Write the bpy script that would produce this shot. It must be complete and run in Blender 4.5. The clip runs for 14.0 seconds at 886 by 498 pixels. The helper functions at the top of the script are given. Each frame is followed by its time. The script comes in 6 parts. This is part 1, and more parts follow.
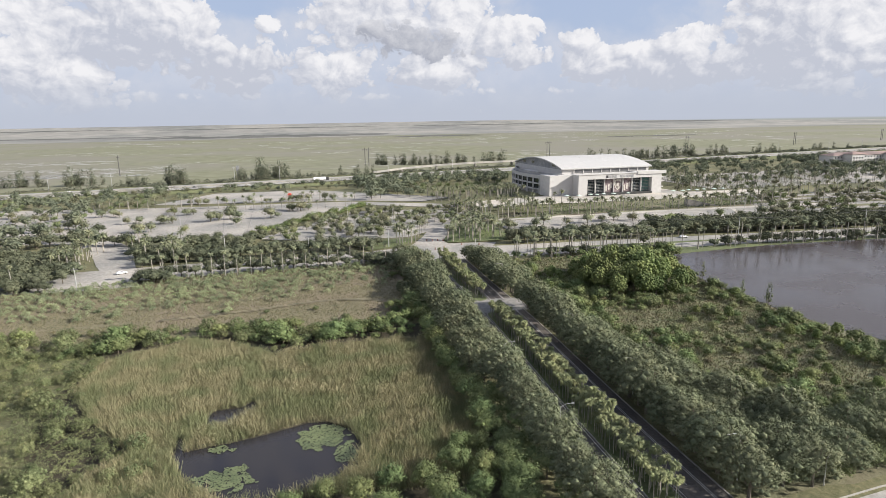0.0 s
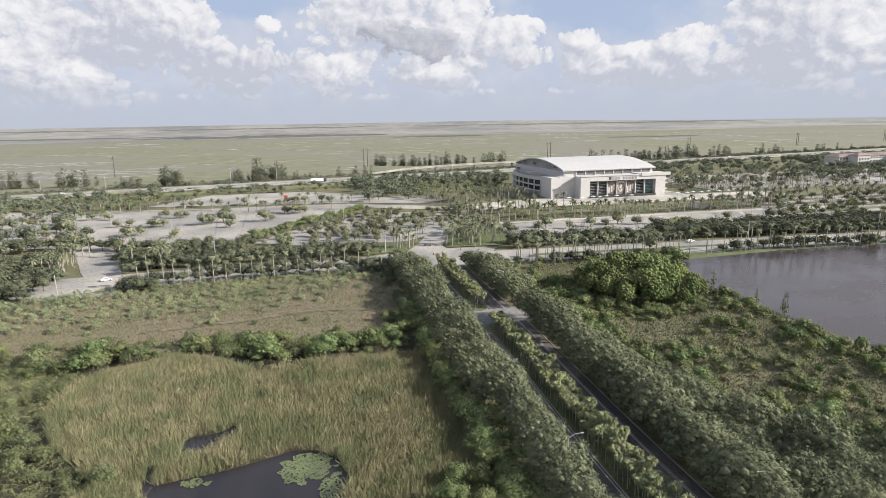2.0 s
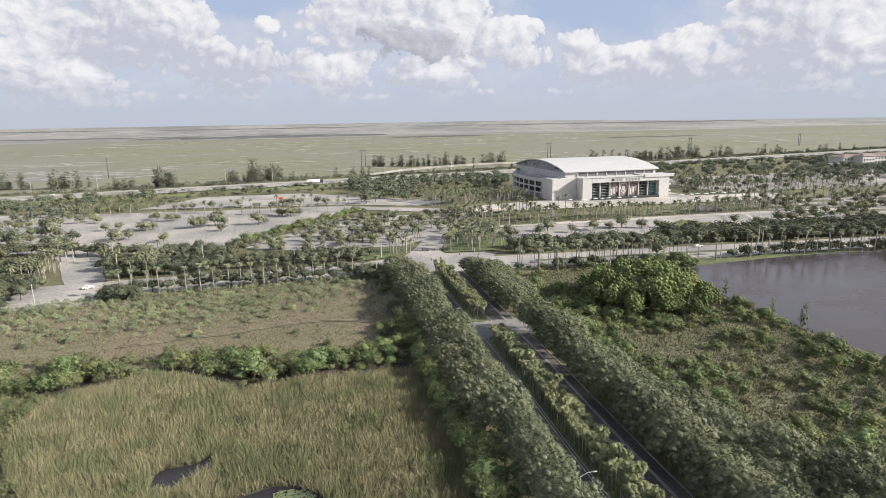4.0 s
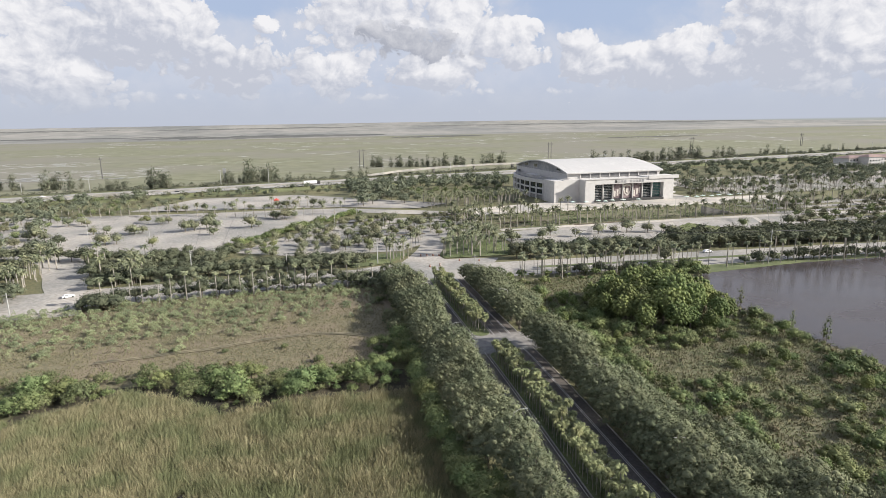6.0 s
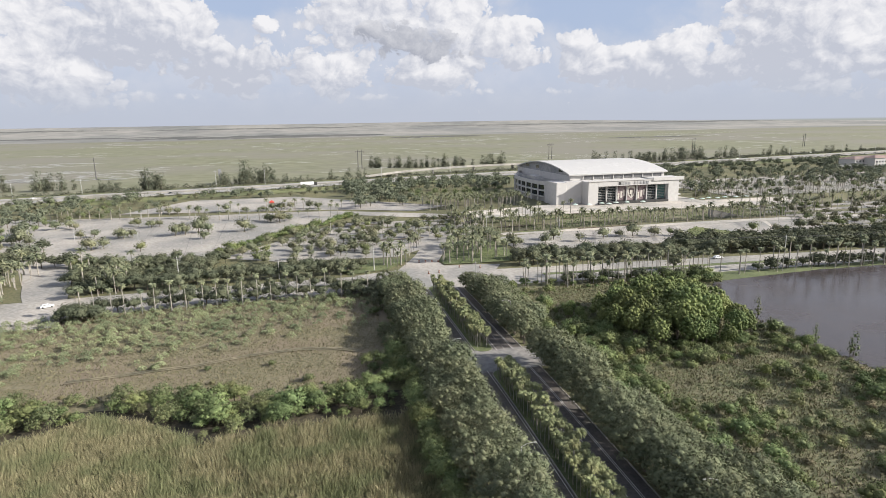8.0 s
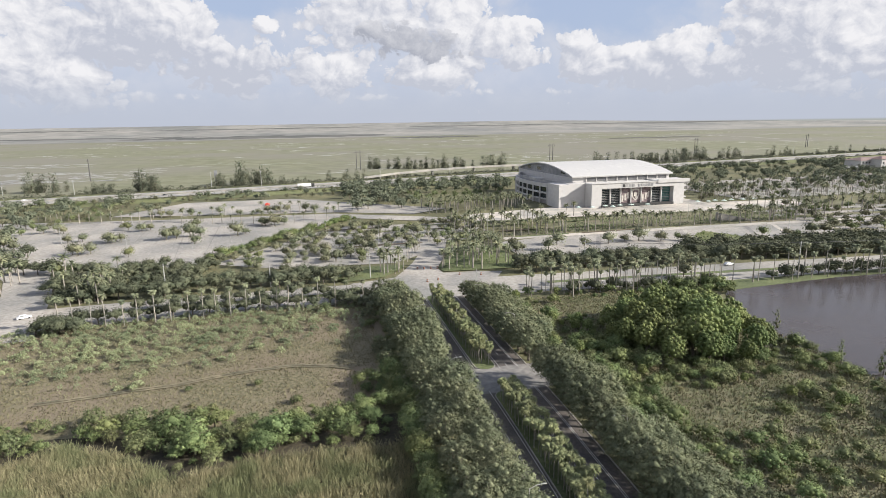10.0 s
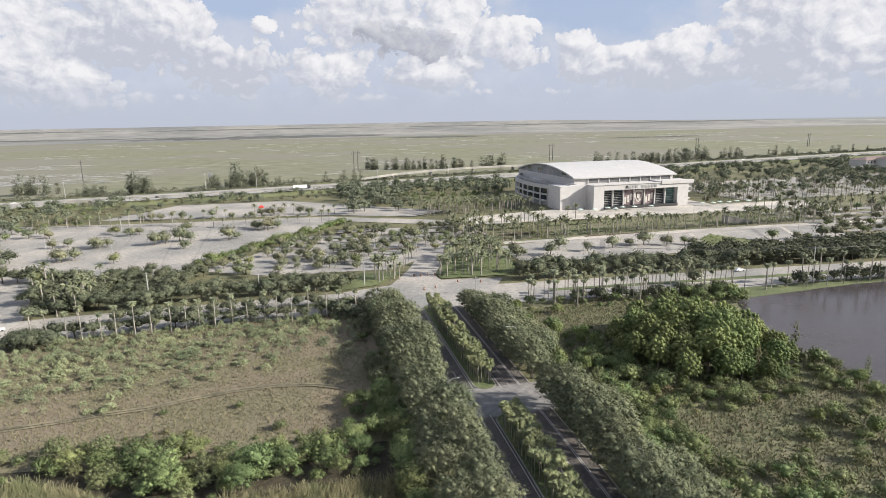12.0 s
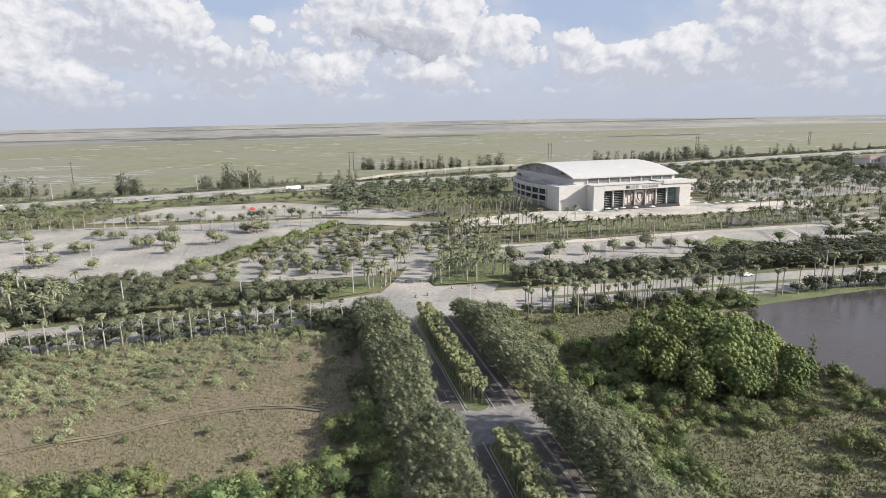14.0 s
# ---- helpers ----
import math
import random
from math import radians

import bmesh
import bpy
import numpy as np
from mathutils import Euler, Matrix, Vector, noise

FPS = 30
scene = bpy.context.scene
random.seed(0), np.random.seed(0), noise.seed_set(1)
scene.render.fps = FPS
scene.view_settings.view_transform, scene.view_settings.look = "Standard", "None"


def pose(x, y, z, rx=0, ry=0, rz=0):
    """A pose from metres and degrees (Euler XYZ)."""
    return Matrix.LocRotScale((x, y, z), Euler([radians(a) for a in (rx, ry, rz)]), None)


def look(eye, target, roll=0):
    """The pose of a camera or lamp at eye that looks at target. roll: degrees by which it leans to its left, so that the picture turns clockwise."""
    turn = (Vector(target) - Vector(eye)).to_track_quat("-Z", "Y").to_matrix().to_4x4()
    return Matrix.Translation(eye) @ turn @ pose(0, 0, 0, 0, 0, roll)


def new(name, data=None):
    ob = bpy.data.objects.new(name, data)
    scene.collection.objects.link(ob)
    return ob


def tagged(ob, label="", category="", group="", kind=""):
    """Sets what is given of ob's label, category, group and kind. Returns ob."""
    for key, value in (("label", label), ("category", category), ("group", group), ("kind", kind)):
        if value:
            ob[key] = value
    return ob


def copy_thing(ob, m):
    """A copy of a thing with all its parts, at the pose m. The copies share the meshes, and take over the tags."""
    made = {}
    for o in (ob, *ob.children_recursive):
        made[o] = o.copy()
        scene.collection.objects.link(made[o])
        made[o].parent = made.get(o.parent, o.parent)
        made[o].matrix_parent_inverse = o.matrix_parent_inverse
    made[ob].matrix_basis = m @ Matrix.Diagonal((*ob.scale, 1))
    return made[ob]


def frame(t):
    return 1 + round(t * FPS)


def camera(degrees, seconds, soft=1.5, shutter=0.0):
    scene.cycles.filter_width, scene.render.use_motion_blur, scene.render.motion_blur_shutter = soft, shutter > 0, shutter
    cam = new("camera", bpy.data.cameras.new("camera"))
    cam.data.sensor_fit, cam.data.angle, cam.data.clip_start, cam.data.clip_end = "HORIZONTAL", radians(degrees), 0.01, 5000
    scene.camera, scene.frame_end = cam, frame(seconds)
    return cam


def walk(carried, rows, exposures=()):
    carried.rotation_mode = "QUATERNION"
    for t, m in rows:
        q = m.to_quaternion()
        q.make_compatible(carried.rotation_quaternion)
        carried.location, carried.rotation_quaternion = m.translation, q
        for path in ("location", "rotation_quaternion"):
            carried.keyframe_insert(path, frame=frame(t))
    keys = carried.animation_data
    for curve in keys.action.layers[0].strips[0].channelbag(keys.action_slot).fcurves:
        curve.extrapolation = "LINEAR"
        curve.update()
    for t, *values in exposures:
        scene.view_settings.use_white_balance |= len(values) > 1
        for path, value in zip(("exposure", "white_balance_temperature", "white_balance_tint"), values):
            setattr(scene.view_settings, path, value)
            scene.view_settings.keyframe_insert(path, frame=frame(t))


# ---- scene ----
# ---- camera ----
cam = camera(74.0, 14.0, 0.55)
PATH = [
    (0.0, -58.70, 0.00, 65.00, -12.22, -1.03, -12.50),
    (1.5, -56.30, 8.07, 65.00, -12.19, -1.01, -12.48),
    (3.0, -53.90, 16.55, 65.00, -12.17, -1.01, -12.53),
    (5.5, -50.24, 31.21, 65.20, -12.18, -0.99, -12.62),
    (7.5, -47.48, 43.20, 65.35, -12.18, -0.96, -12.69),
    (10.5, -43.17, 60.37, 65.70, -12.15, -0.94, -12.72),
    (12.0, -40.58, 68.81, 65.80, -12.16, -1.07, -12.78),
    (13.0, -38.36, 74.67, 65.60, -12.21, -1.18, -12.84),
    (14.0, -35.43, 80.47, 65.45, -12.23, -1.25, -12.88),
]
walk(cam, [(t, pose(x, y, z) @ pose(0, 0, 0, 0, 0, yaw) @ pose(0, 0, 0, 90 + pitch) @ pose(0, 0, 0, 0, 0, roll))
           for t, x, y, z, pitch, roll, yaw in PATH], [(0.0, 0.85), (14.0, 0.85)])

# ---- sky and sun ----
SUN_AZ, SUN_EL = 112.0, 26.0          # degrees clockwise from +y, degrees up
world = bpy.data.worlds.new("world")
scene.world = world
world.use_nodes = True
wt = world.node_tree
wt.nodes.clear()


def wire(tree, kind, inputs=(), **props):
    """A node with its inputs set from values or sockets."""
    n = tree.nodes.new(kind)
    for k, v in props.items():
        setattr(n, k, v)
    for k, v in dict(inputs).items():
        if isinstance(v, bpy.types.NodeSocket):
            tree.links.new(v, n.inputs[k])
        else:
            n.inputs[k].default_value = v
    return n


def calc(tree, op, a, b=None, c=None, clamp=False):
    ins = {0: a}
    if b is not None:
        ins[1] = b
    if c is not None:
        ins[2] = c
    return wire(tree, "ShaderNodeMath", ins, operation=op, use_clamp=clamp).outputs[0]


def blend(tree, fac, a, b, mode="MIX"):
    n = wire(tree, "ShaderNodeMix", (), data_type="RGBA", blend_type=mode)
    for k, v in ((0, fac), (6, a), (7, b)):
        if isinstance(v, bpy.types.NodeSocket):
            tree.links.new(v, n.inputs[k])
        else:
            n.inputs[k].default_value = v
    return n.outputs[2]


def ramp(tree, fac, lo, hi, a=0.0, b=1.0):
    n = wire(tree, "ShaderNodeMapRange", {0: fac, 1: lo, 2: hi, 3: a, 4: b}, interpolation_type="SMOOTHSTEP")
    return n.outputs[0]


sky = wire(wt, "ShaderNodeTexSky", (), sky_type="NISHITA", sun_disc=False, sun_elevation=radians(SUN_EL),
           sun_rotation=radians(SUN_AZ), air_density=1.2, dust_density=2.5, ozone_density=1.0)
coord = wire(wt, "ShaderNodeTexCoord").outputs["Generated"]
sep = wire(wt, "ShaderNodeSeparateXYZ", {0: coord})
az = calc(wt, "ARCTAN2", sep.outputs[0], sep.outputs[1])
el = calc(wt, "ARCSINE", sep.outputs[2])
azd = calc(wt, "MULTIPLY", az, 57.2958)
eld = calc(wt, "MULTIPLY", el, 57.2958)
# heaps of cumulus: azimuth, height of the middle, half width, half height, in degrees
HEAPS = [(-21.5, 7.3, 3.0, 4.6), (-27.0, 6.5, 5.0, 4.6), (-18.6, 4.1, 3.6, 2.4), (-10.7, 8.8, 3.3, 3.3), (-15.0, 8.2, 4.6, 3.6), (-2.9, 8.6, 1.0, 0.6),
         (-6.0, 5.2, 4.4, 2.3), (2.5, 4.7, 3.2, 2.1), (6.1, 8.9, 5.6, 2.8), (14.4, 9.0, 2.8, 3.0), (18.5, 7.6, 3.4, 1.9), (12.7, 4.9, 4.0, 2.0),
         (20.3, 6.2, 2.2, 1.4), (25.4, 6.6, 1.9, 1.5), (26.5, 4.9, 2.4, 1.6), (29.9, 5.3, 1.8, 1.6), (34.5, 6.0, 2.8, 1.6), (37.7, 4.4, 2.4, 1.5),
         (33.0, 3.9, 5.6, 1.3), (42.3, 7.2, 4.2, 4.6), (47.5, 7.0, 4.2, 4.4), (44.5, 3.8, 4.6, 1.8)]
LOW = [(23.3, 2.6, 1.8, 0.45), (15.4, 2.7, 3.6, 0.5), (6.1, 2.5, 3.7, 0.5), (42.7, 2.3, 3.6, 0.6), (-13.6, 2.5, 6.0, 0.6)]
FRONT = [(8.6, 7.4, 3.4, 1.5), (12.0, 6.9, 3.6, 1.3), (6.8, 8.2, 1.6, 1.0)]
GAPS = [(27.5, 10.0, 8.6, 2.6), (-4.7, 10.8, 4.4, 1.5)]
GREY = [(9.6, 7.0, 4.6, 1.4), (-13.4, 6.4, 5.0, 3.4), (-6.7, 4.4, 7.5, 2.6), (33.1, 3.4, 7.6, 1.2), (41.2, 4.6, 4.1, 2.6), (7.4, 3.4, 3.2, 1.1), (18.0, 4.2, 3.0, 1.4)]
WHITE = [(-22.0, 7.1, 3.0, 3.8), (-18.6, 4.0, 2.9, 1.9), (2.5, 4.9, 2.9, 1.9), (19.3, 7.7, 3.2, 1.4), (34.5, 6.4, 2.8, 1.1), (29.9, 5.8, 1.7, 1.2), (25.4, 7.0, 1.5, 0.9),
         (-10.6, 9.2, 2.7, 2.2), (14.4, 9.3, 2.4, 2.5), (47.1, 7.2, 2.8, 3.3), (12.7, 4.9, 3.0, 1.3), (-2.9, 8.6, 1.4, 0.8)]
# away from the heaps that stand ahead, a broken cover that opens towards the zenith
ahead = ramp(wt, calc(wt, "ABSOLUTE", calc(wt, "SUBTRACT", azd, 10.0)), 45.0, 75.0)
spread = calc(wt, "MAXIMUM", ahead, ramp(wt, eld, 13.0, 26.0))
open_sky = ramp(wt, eld, 22.0, 45.0, 0.15, -0.5)


def swell(a1, e1, rows):
    """The largest of some smooth swellings: azimuth, height, half width, half height."""
    out = None
    for a0, e0, ra, re in rows:
        dx = calc(wt, "DIVIDE", calc(wt, "SUBTRACT", a1, a0), ra)
        dy = calc(wt, "DIVIDE", calc(wt, "SUBTRACT", e1, e0), re)
        d = calc(wt, "SUBTRACT", 1.0, calc(wt, "ADD", calc(wt, "MULTIPLY", dx, dx), calc(wt, "MULTIPLY", dy, dy)))
        out = d if out is None else calc(wt, "SMOOTH_MAX", out, d, 0.2)
    return out


def billows(a1, e1, off, fine):
    """Uneven puffs on wisps."""
    q = wire(wt, "ShaderNodeCombineXYZ", {0: calc(wt, "MULTIPLY_ADD", a1, 0.24, off), 1: calc(wt, "MULTIPLY", e1, 0.29), 2: 0.0}).outputs[0]
    wisp = wire(wt, "ShaderNodeTexNoise", {"Vector": q, "Scale": 1.3, "Detail": 9.0, "Roughness": 0.5, "Distortion": 0.0}, noise_dimensions="2D")
    bent = wire(wt, "ShaderNodeVectorMath", {0: wisp.outputs["Color"], "Scale": 0.6}, operation="SCALE").outputs[0]
    bent = wire(wt, "ShaderNodeVectorMath", {0: q, 1: bent}, operation="ADD").outputs[0]
    puff = wire(wt, "ShaderNodeTexVoronoi", {"Vector": bent, "Scale": fine, "Detail": 3.5, "Roughness": 0.5, "Lacunarity": 2.3, "Smoothness": 0.3},
                voronoi_dimensions="2D", feature="SMOOTH_F1").outputs[0]
    return calc(wt, "ADD", calc(wt, "MULTIPLY", calc(wt, "SUBTRACT", wisp.outputs[0], 0.5), 1.1), calc(wt, "MULTIPLY", calc(wt, "SUBTRACT", 0.48, puff), 0.62))


def cloud_mass(da, de, rows, off, fine=2.6):
    """How thick the cloud is at a place in the sky, da and de degrees aside."""
    a1, e1 = calc(wt, "ADD", azd, da), calc(wt, "ADD", eld, de)
    heap = calc(wt, "MAXIMUM", swell(a1, e1, rows), -1.2)
    return heap, billows(a1, e1, off, fine)


def cloud_layer(rows, off, base, push, rel, soft):
    """Cover and light of one layer of cloud, lit from the upper right."""
    h0, b0 = cloud_mass(0.0, 0.0, rows, off)
    h1, b1 = cloud_mass(0.55, 0.55, rows, off)
    if rows is HEAPS:
        gap = calc(wt, "MULTIPLY", calc(wt, "MAXIMUM", swell(azd, eld, GAPS), 0.0), 1.1)
        h0, h1 = calc(wt, "SUBTRACT", h0, gap), calc(wt, "SUBTRACT", h1, gap)
        h0, h1 = blend(wt, spread, h0, open_sky), blend(wt, spread, h1, open_sky)
    d0 = calc(wt, "ADD", calc(wt, "MULTIPLY", calc(wt, "ADD", h0, push), 0.5), b0)
    d1 = calc(wt, "ADD", calc(wt, "MULTIPLY", calc(wt, "ADD", h1, push), 0.5), b1)
    return ramp(wt, d0, 0.0, soft), calc(wt, "ADD", base, calc(wt, "MULTIPLY", calc(wt, "SUBTRACT", d0, d1), rel))


DIM, LIT = (0.55, 0.575, 0.66, 1), (0.885, 0.88, 0.905, 1)
blue = wire(wt, "ShaderNodeVectorMath", {0: sky.outputs[0], "Scale": 0.10}, operation="SCALE").outputs[0]
blue = blend(wt, 0.75, blue, blend(wt, ramp(wt, eld, 14.0, 48.0), (0.47, 0.575, 0.82, 1), (0.17, 0.27, 0.52, 1)))
# a milky veil behind the heaps
veil = billows(azd, eld, 5.0, 1.2)
clear = calc(wt, "SUBTRACT", swell(azd, eld, GAPS), calc(wt, "MULTIPLY", veil, 0.9))
veil = calc(wt, "MULTIPLY", ramp(wt, veil, -0.6, 0.3, 0.65, 1.0), ramp(wt, clear, -0.9, 0.9, 1.0, 0.1))
veil = calc(wt, "MULTIPLY", veil, ramp(wt, eld, 10.0, 30.0, 1.0, 0.3))
above = blend(wt, veil, blue, (0.59, 0.63, 0.735, 1))
for rows, off, base, push, rel, soft in ((LOW, 9.0, 0.30, -0.1, 0.4, 0.5), (HEAPS, 0.0, 0.38, 0.78, 1.0, 0.16), (FRONT, 3.7, 0.16, 0.42, 0.5, 0.24)):
    cover, tone = cloud_layer(rows, off, base, push, rel, soft)
    if rows is HEAPS:
        tone = calc(wt, "ADD", tone, ramp(wt, eld, 2.5, 9.0, -0.14, 0.02))
        tone = calc(wt, "SUBTRACT", tone, calc(wt, "MULTIPLY", calc(wt, "MAXIMUM", swell(azd, eld, GREY), 0.0), 0.42))
        tone = calc(wt, "ADD", tone, calc(wt, "MULTIPLY", calc(wt, "MAXIMUM", swell(azd, eld, WHITE), 0.0), 0.40))
    tone = calc(wt, "MINIMUM", calc(wt, "MAXIMUM", tone, 0.0), 1.0)
    above = blend(wt, cover, above, blend(wt, tone, (0.42, 0.44, 0.51, 1) if rows is FRONT else DIM, LIT))
haze = ramp(wt, eld, 0.2, 4.6, 0.95, 0.0)
above = blend(wt, haze, above, (0.515, 0.555, 0.65, 1))
below = ramp(wt, eld, -0.30, -0.12, 0.0, 1.0)
final = blend(wt, below, (0.42, 0.44, 0.42, 1), above)
bg = wire(wt, "ShaderNodeBackground", {0: final, 1: 0.56})
wire(wt, "ShaderNodeOutputWorld", {0: bg.outputs[0]})

sun = new("sun", bpy.data.lights.new("sun", "SUN"))
sun.data.energy, sun.data.angle, sun.data.color = 5.0, radians(0.8), (1.0, 0.945, 0.87)
sa, se = radians(SUN_AZ), radians(SUN_EL)
sun.matrix_world = look((400 * math.sin(sa) * math.cos(se), 400 * math.cos(sa) * math.cos(se), 400 * math.sin(se)), (0, 0, 0))


# ---- materials ----
def mat(name, lo, hi, scale=1.0, big=0.0, rough=0.8, bump=0.0, island=0.0, thing=0.0, metal=0.0, spec=0.3, detail=6.0, third=None):
    """Colour between lo and hi by fine and broad noise in metres, with spread by leaf or piece (island) and by thing."""
    m = bpy.data.materials.new(name)
    m.use_nodes = True
    t = m.node_tree
    b = t.nodes["Principled BSDF"]
    pos = wire(t, "ShaderNodeNewGeometry")
    fine = wire(t, "ShaderNodeTexNoise", {"Vector": pos.outputs["Position"], "Scale": scale, "Detail": detail, "Roughness": 0.6}).outputs[0]
    fac = ramp(t, fine, 0.3, 0.7)
    if island:
        fac = calc(t, "ADD", calc(t, "MULTIPLY", fac, 1 - island), calc(t, "MULTIPLY", pos.outputs["Random Per Island"], island))
    col = blend(t, fac, (*lo, 1), (*hi, 1))
    if big:
        broad = wire(t, "ShaderNodeTexNoise", {"Vector": pos.outputs["Position"], "Scale": big, "Detail": 4.0, "Roughness": 0.55}).outputs[0]
        if third:
            col = blend(t, ramp(t, broad, 0.42, 0.62), col, (*third, 1))
        else:
            col = blend(t, 1.0, col, blend(t, ramp(t, broad, 0.3, 0.7), (0.72, 0.74, 0.74, 1), (1.2, 1.16, 1.1, 1)), "MULTIPLY")
    if thing:
        r = wire(t, "ShaderNodeObjectInfo").outputs["Random"]
        v = wire(t, "ShaderNodeMapRange", {0: r, 3: 1 - thing, 4: 1 + thing}).outputs[0]
        h = wire(t, "ShaderNodeMapRange", {0: calc(t, "FRACT", calc(t, "MULTIPLY", r, 7.31)), 3: 0.5 - 0.12 * thing, 4: 0.5 + 0.08 * thing}).outputs[0]
        col = wire(t, "ShaderNodeHueSaturation", {"Color": col, "Value": v, "Hue": h}).outputs[0]
    t.links.new(col, b.inputs["Base Color"])
    b.inputs["Roughness"].default_value = rough
    b.inputs["Metallic"].default_value = metal
    b.inputs["Specular IOR Level"].default_value = spec
    if bump:
        bn = wire(t, "ShaderNodeBump", {"Height": fine, "Strength": min(1.0, bump), "Distance": 0.4 / scale})
        t.links.new(bn.outputs[0], b.inputs["Normal"])
    return m


M_GROUND = mat("dry_grass_soil", (0.10, 0.105, 0.055), (0.17, 0.16, 0.09), 0.8, 0.03, 0.95, 0.5)
M_FIELD = mat("field_grass", (0.12, 0.112, 0.065), (0.21, 0.185, 0.12), 0.9, 0.04, 0.95, 0.7, third=(0.20, 0.165, 0.115))
M_SCRUB = mat("scrub_grass", (0.102, 0.108, 0.060), (0.205, 0.198, 0.115), 0.7, 0.06, 0.95, 0.6, third=(0.165, 0.15, 0.095))
M_LAWN = mat("lawn_grass", (0.09, 0.115, 0.05), (0.15, 0.17, 0.085), 1.2, 0.06, 0.95, 0.4)
# the broad greyish-tan third tone brings distance haze into the marsh colour
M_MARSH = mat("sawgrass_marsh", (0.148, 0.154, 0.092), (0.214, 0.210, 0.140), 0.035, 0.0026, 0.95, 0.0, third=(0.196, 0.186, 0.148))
# haze towards the horizon, put into a paler grey marsh colour
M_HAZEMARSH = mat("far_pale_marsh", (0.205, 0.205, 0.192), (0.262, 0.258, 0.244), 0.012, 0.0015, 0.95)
M_FARMARSH = mat("far_dark_marsh", (0.085, 0.088, 0.082), (0.13, 0.13, 0.122), 0.02, 0.004, 0.95)
# flood water with the sky's reflection painted in as a pale base colour
M_WET_SKY = mat("flooded_marsh", (0.324, 0.324, 0.306), (0.450, 0.450, 0.432), 0.05, 0.0, 0.4)
M_BERM = mat("berm_grass", (0.12, 0.14, 0.06), (0.19, 0.20, 0.10), 0.3, 0.02, 0.95, 0.3)
# avenue asphalt, darkened so its colour adds to the oaks' shade
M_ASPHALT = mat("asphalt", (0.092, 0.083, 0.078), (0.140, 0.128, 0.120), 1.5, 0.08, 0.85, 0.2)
M_LOT = mat("bleached_asphalt", (0.264, 0.250, 0.232), (0.368, 0.354, 0.332), 0.6, 0.03, 0.9, 0.1)
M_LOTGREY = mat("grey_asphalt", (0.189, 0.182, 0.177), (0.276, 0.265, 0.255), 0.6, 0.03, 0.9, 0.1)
M_CONCRETE = mat("concrete", (0.270, 0.262, 0.247), (0.360, 0.349, 0.330), 1.0, 0.1, 0.85, 0.15)
M_PLAZA = mat("paving", (0.374, 0.349, 0.314), (0.492, 0.462, 0.424), 0.5, 0.05, 0.85, 0.1)
M_PAINT = mat("road_paint", (0.36, 0.35, 0.33), (0.56, 0.55, 0.53), 3.0, 0.0, 0.7)
M_LOTPAINT = mat("worn_paint", (0.30, 0.285, 0.265), (0.42, 0.40, 0.375), 2.0, 0.0, 0.8)
M_SOIL = mat("dark_wet_soil", (0.03, 0.028, 0.02), (0.07, 0.06, 0.04), 1.0, 0.1, 0.95, 0.5)
M_DIRT = mat("pale_dirt", (0.150, 0.137, 0.092), (0.232, 0.206, 0.142), 0.5, 0.1, 0.95, 0.3)
M_MULCH = mat("mulch", (0.08, 0.06, 0.045), (0.13, 0.10, 0.07), 3.0, 0.2, 0.95, 0.4)
M_BARK = mat("bark", (0.10, 0.085, 0.07), (0.20, 0.175, 0.145), 6.0, 0.5, 0.95, 0.6)
M_PALM_TRUNK = mat("palm_trunk", (0.25, 0.235, 0.21), (0.38, 0.355, 0.32), 4.0, 0.5, 0.9, 0.4)
M_OAK = mat("oak_leaf", (0.092, 0.110, 0.068), (0.186, 0.202, 0.128), 1.2, 0.09, 0.85, 0, 0.45, 0.14, spec=0.04)
M_STREETOAK = mat("street_oak_leaf", (0.066, 0.080, 0.052), (0.150, 0.162, 0.108), 1.2, 0.09, 0.8, 0, 0.55, 0.16, spec=0.08)
# woodland leaf greyed and lightened, so its colour carries distance haze
M_HAZED_WOODS = mat("woodland_leaf", (0.118, 0.136, 0.096), (0.215, 0.232, 0.164), 0.6, 0.08, 0.75, 0, 0.45, 0.2, spec=0.1)
M_LOTLEAF = mat("shade_tree_leaf", (0.108, 0.122, 0.076), (0.215, 0.226, 0.146), 1.0, 0.12, 0.7, 0, 0.6, 0.25, spec=0.15)
M_BROAD = mat("broad_leaf", (0.070, 0.104, 0.042), (0.200, 0.238, 0.108), 1.0, 0.12, 0.65, 0, 0.55, 0.22, spec=0.1)
M_BRIGHT = mat("bright_leaf", (0.088, 0.122, 0.047), (0.205, 0.244, 0.102), 0.8, 0.12, 0.65, 0, 0.45, 0.16, spec=0.08)
M_WILLOW = mat("willow_leaf", (0.084, 0.106, 0.048), (0.205, 0.226, 0.118), 1.2, 0.15, 0.75, 0, 0.6, 0.2, spec=0.1)
M_DRYBUSH = mat("dry_bush", (0.12, 0.115, 0.06), (0.22, 0.20, 0.12), 1.2, 0.15, 0.8, 0, 0.65, 0.2, spec=0.15)
# needles and royal or sabal fronds likewise paled, with haze in the colour
M_HAZED_PINE = mat("casuarina_needles", (0.112, 0.126, 0.092), (0.190, 0.202, 0.150), 0.8, 0.1, 0.8, 0, 0.5, 0.15, spec=0.1)
M_HAZED_FROND = mat("palm_frond", (0.115, 0.134, 0.082), (0.236, 0.254, 0.156), 0.9, 0.15, 0.5, 0, 0.65, 0.15, spec=0.15)
M_MEDPALM = mat("median_palm_frond", (0.135, 0.156, 0.076), (0.265, 0.280, 0.148), 0.9, 0.15, 0.6, 0, 0.6, 0.12, spec=0.1)
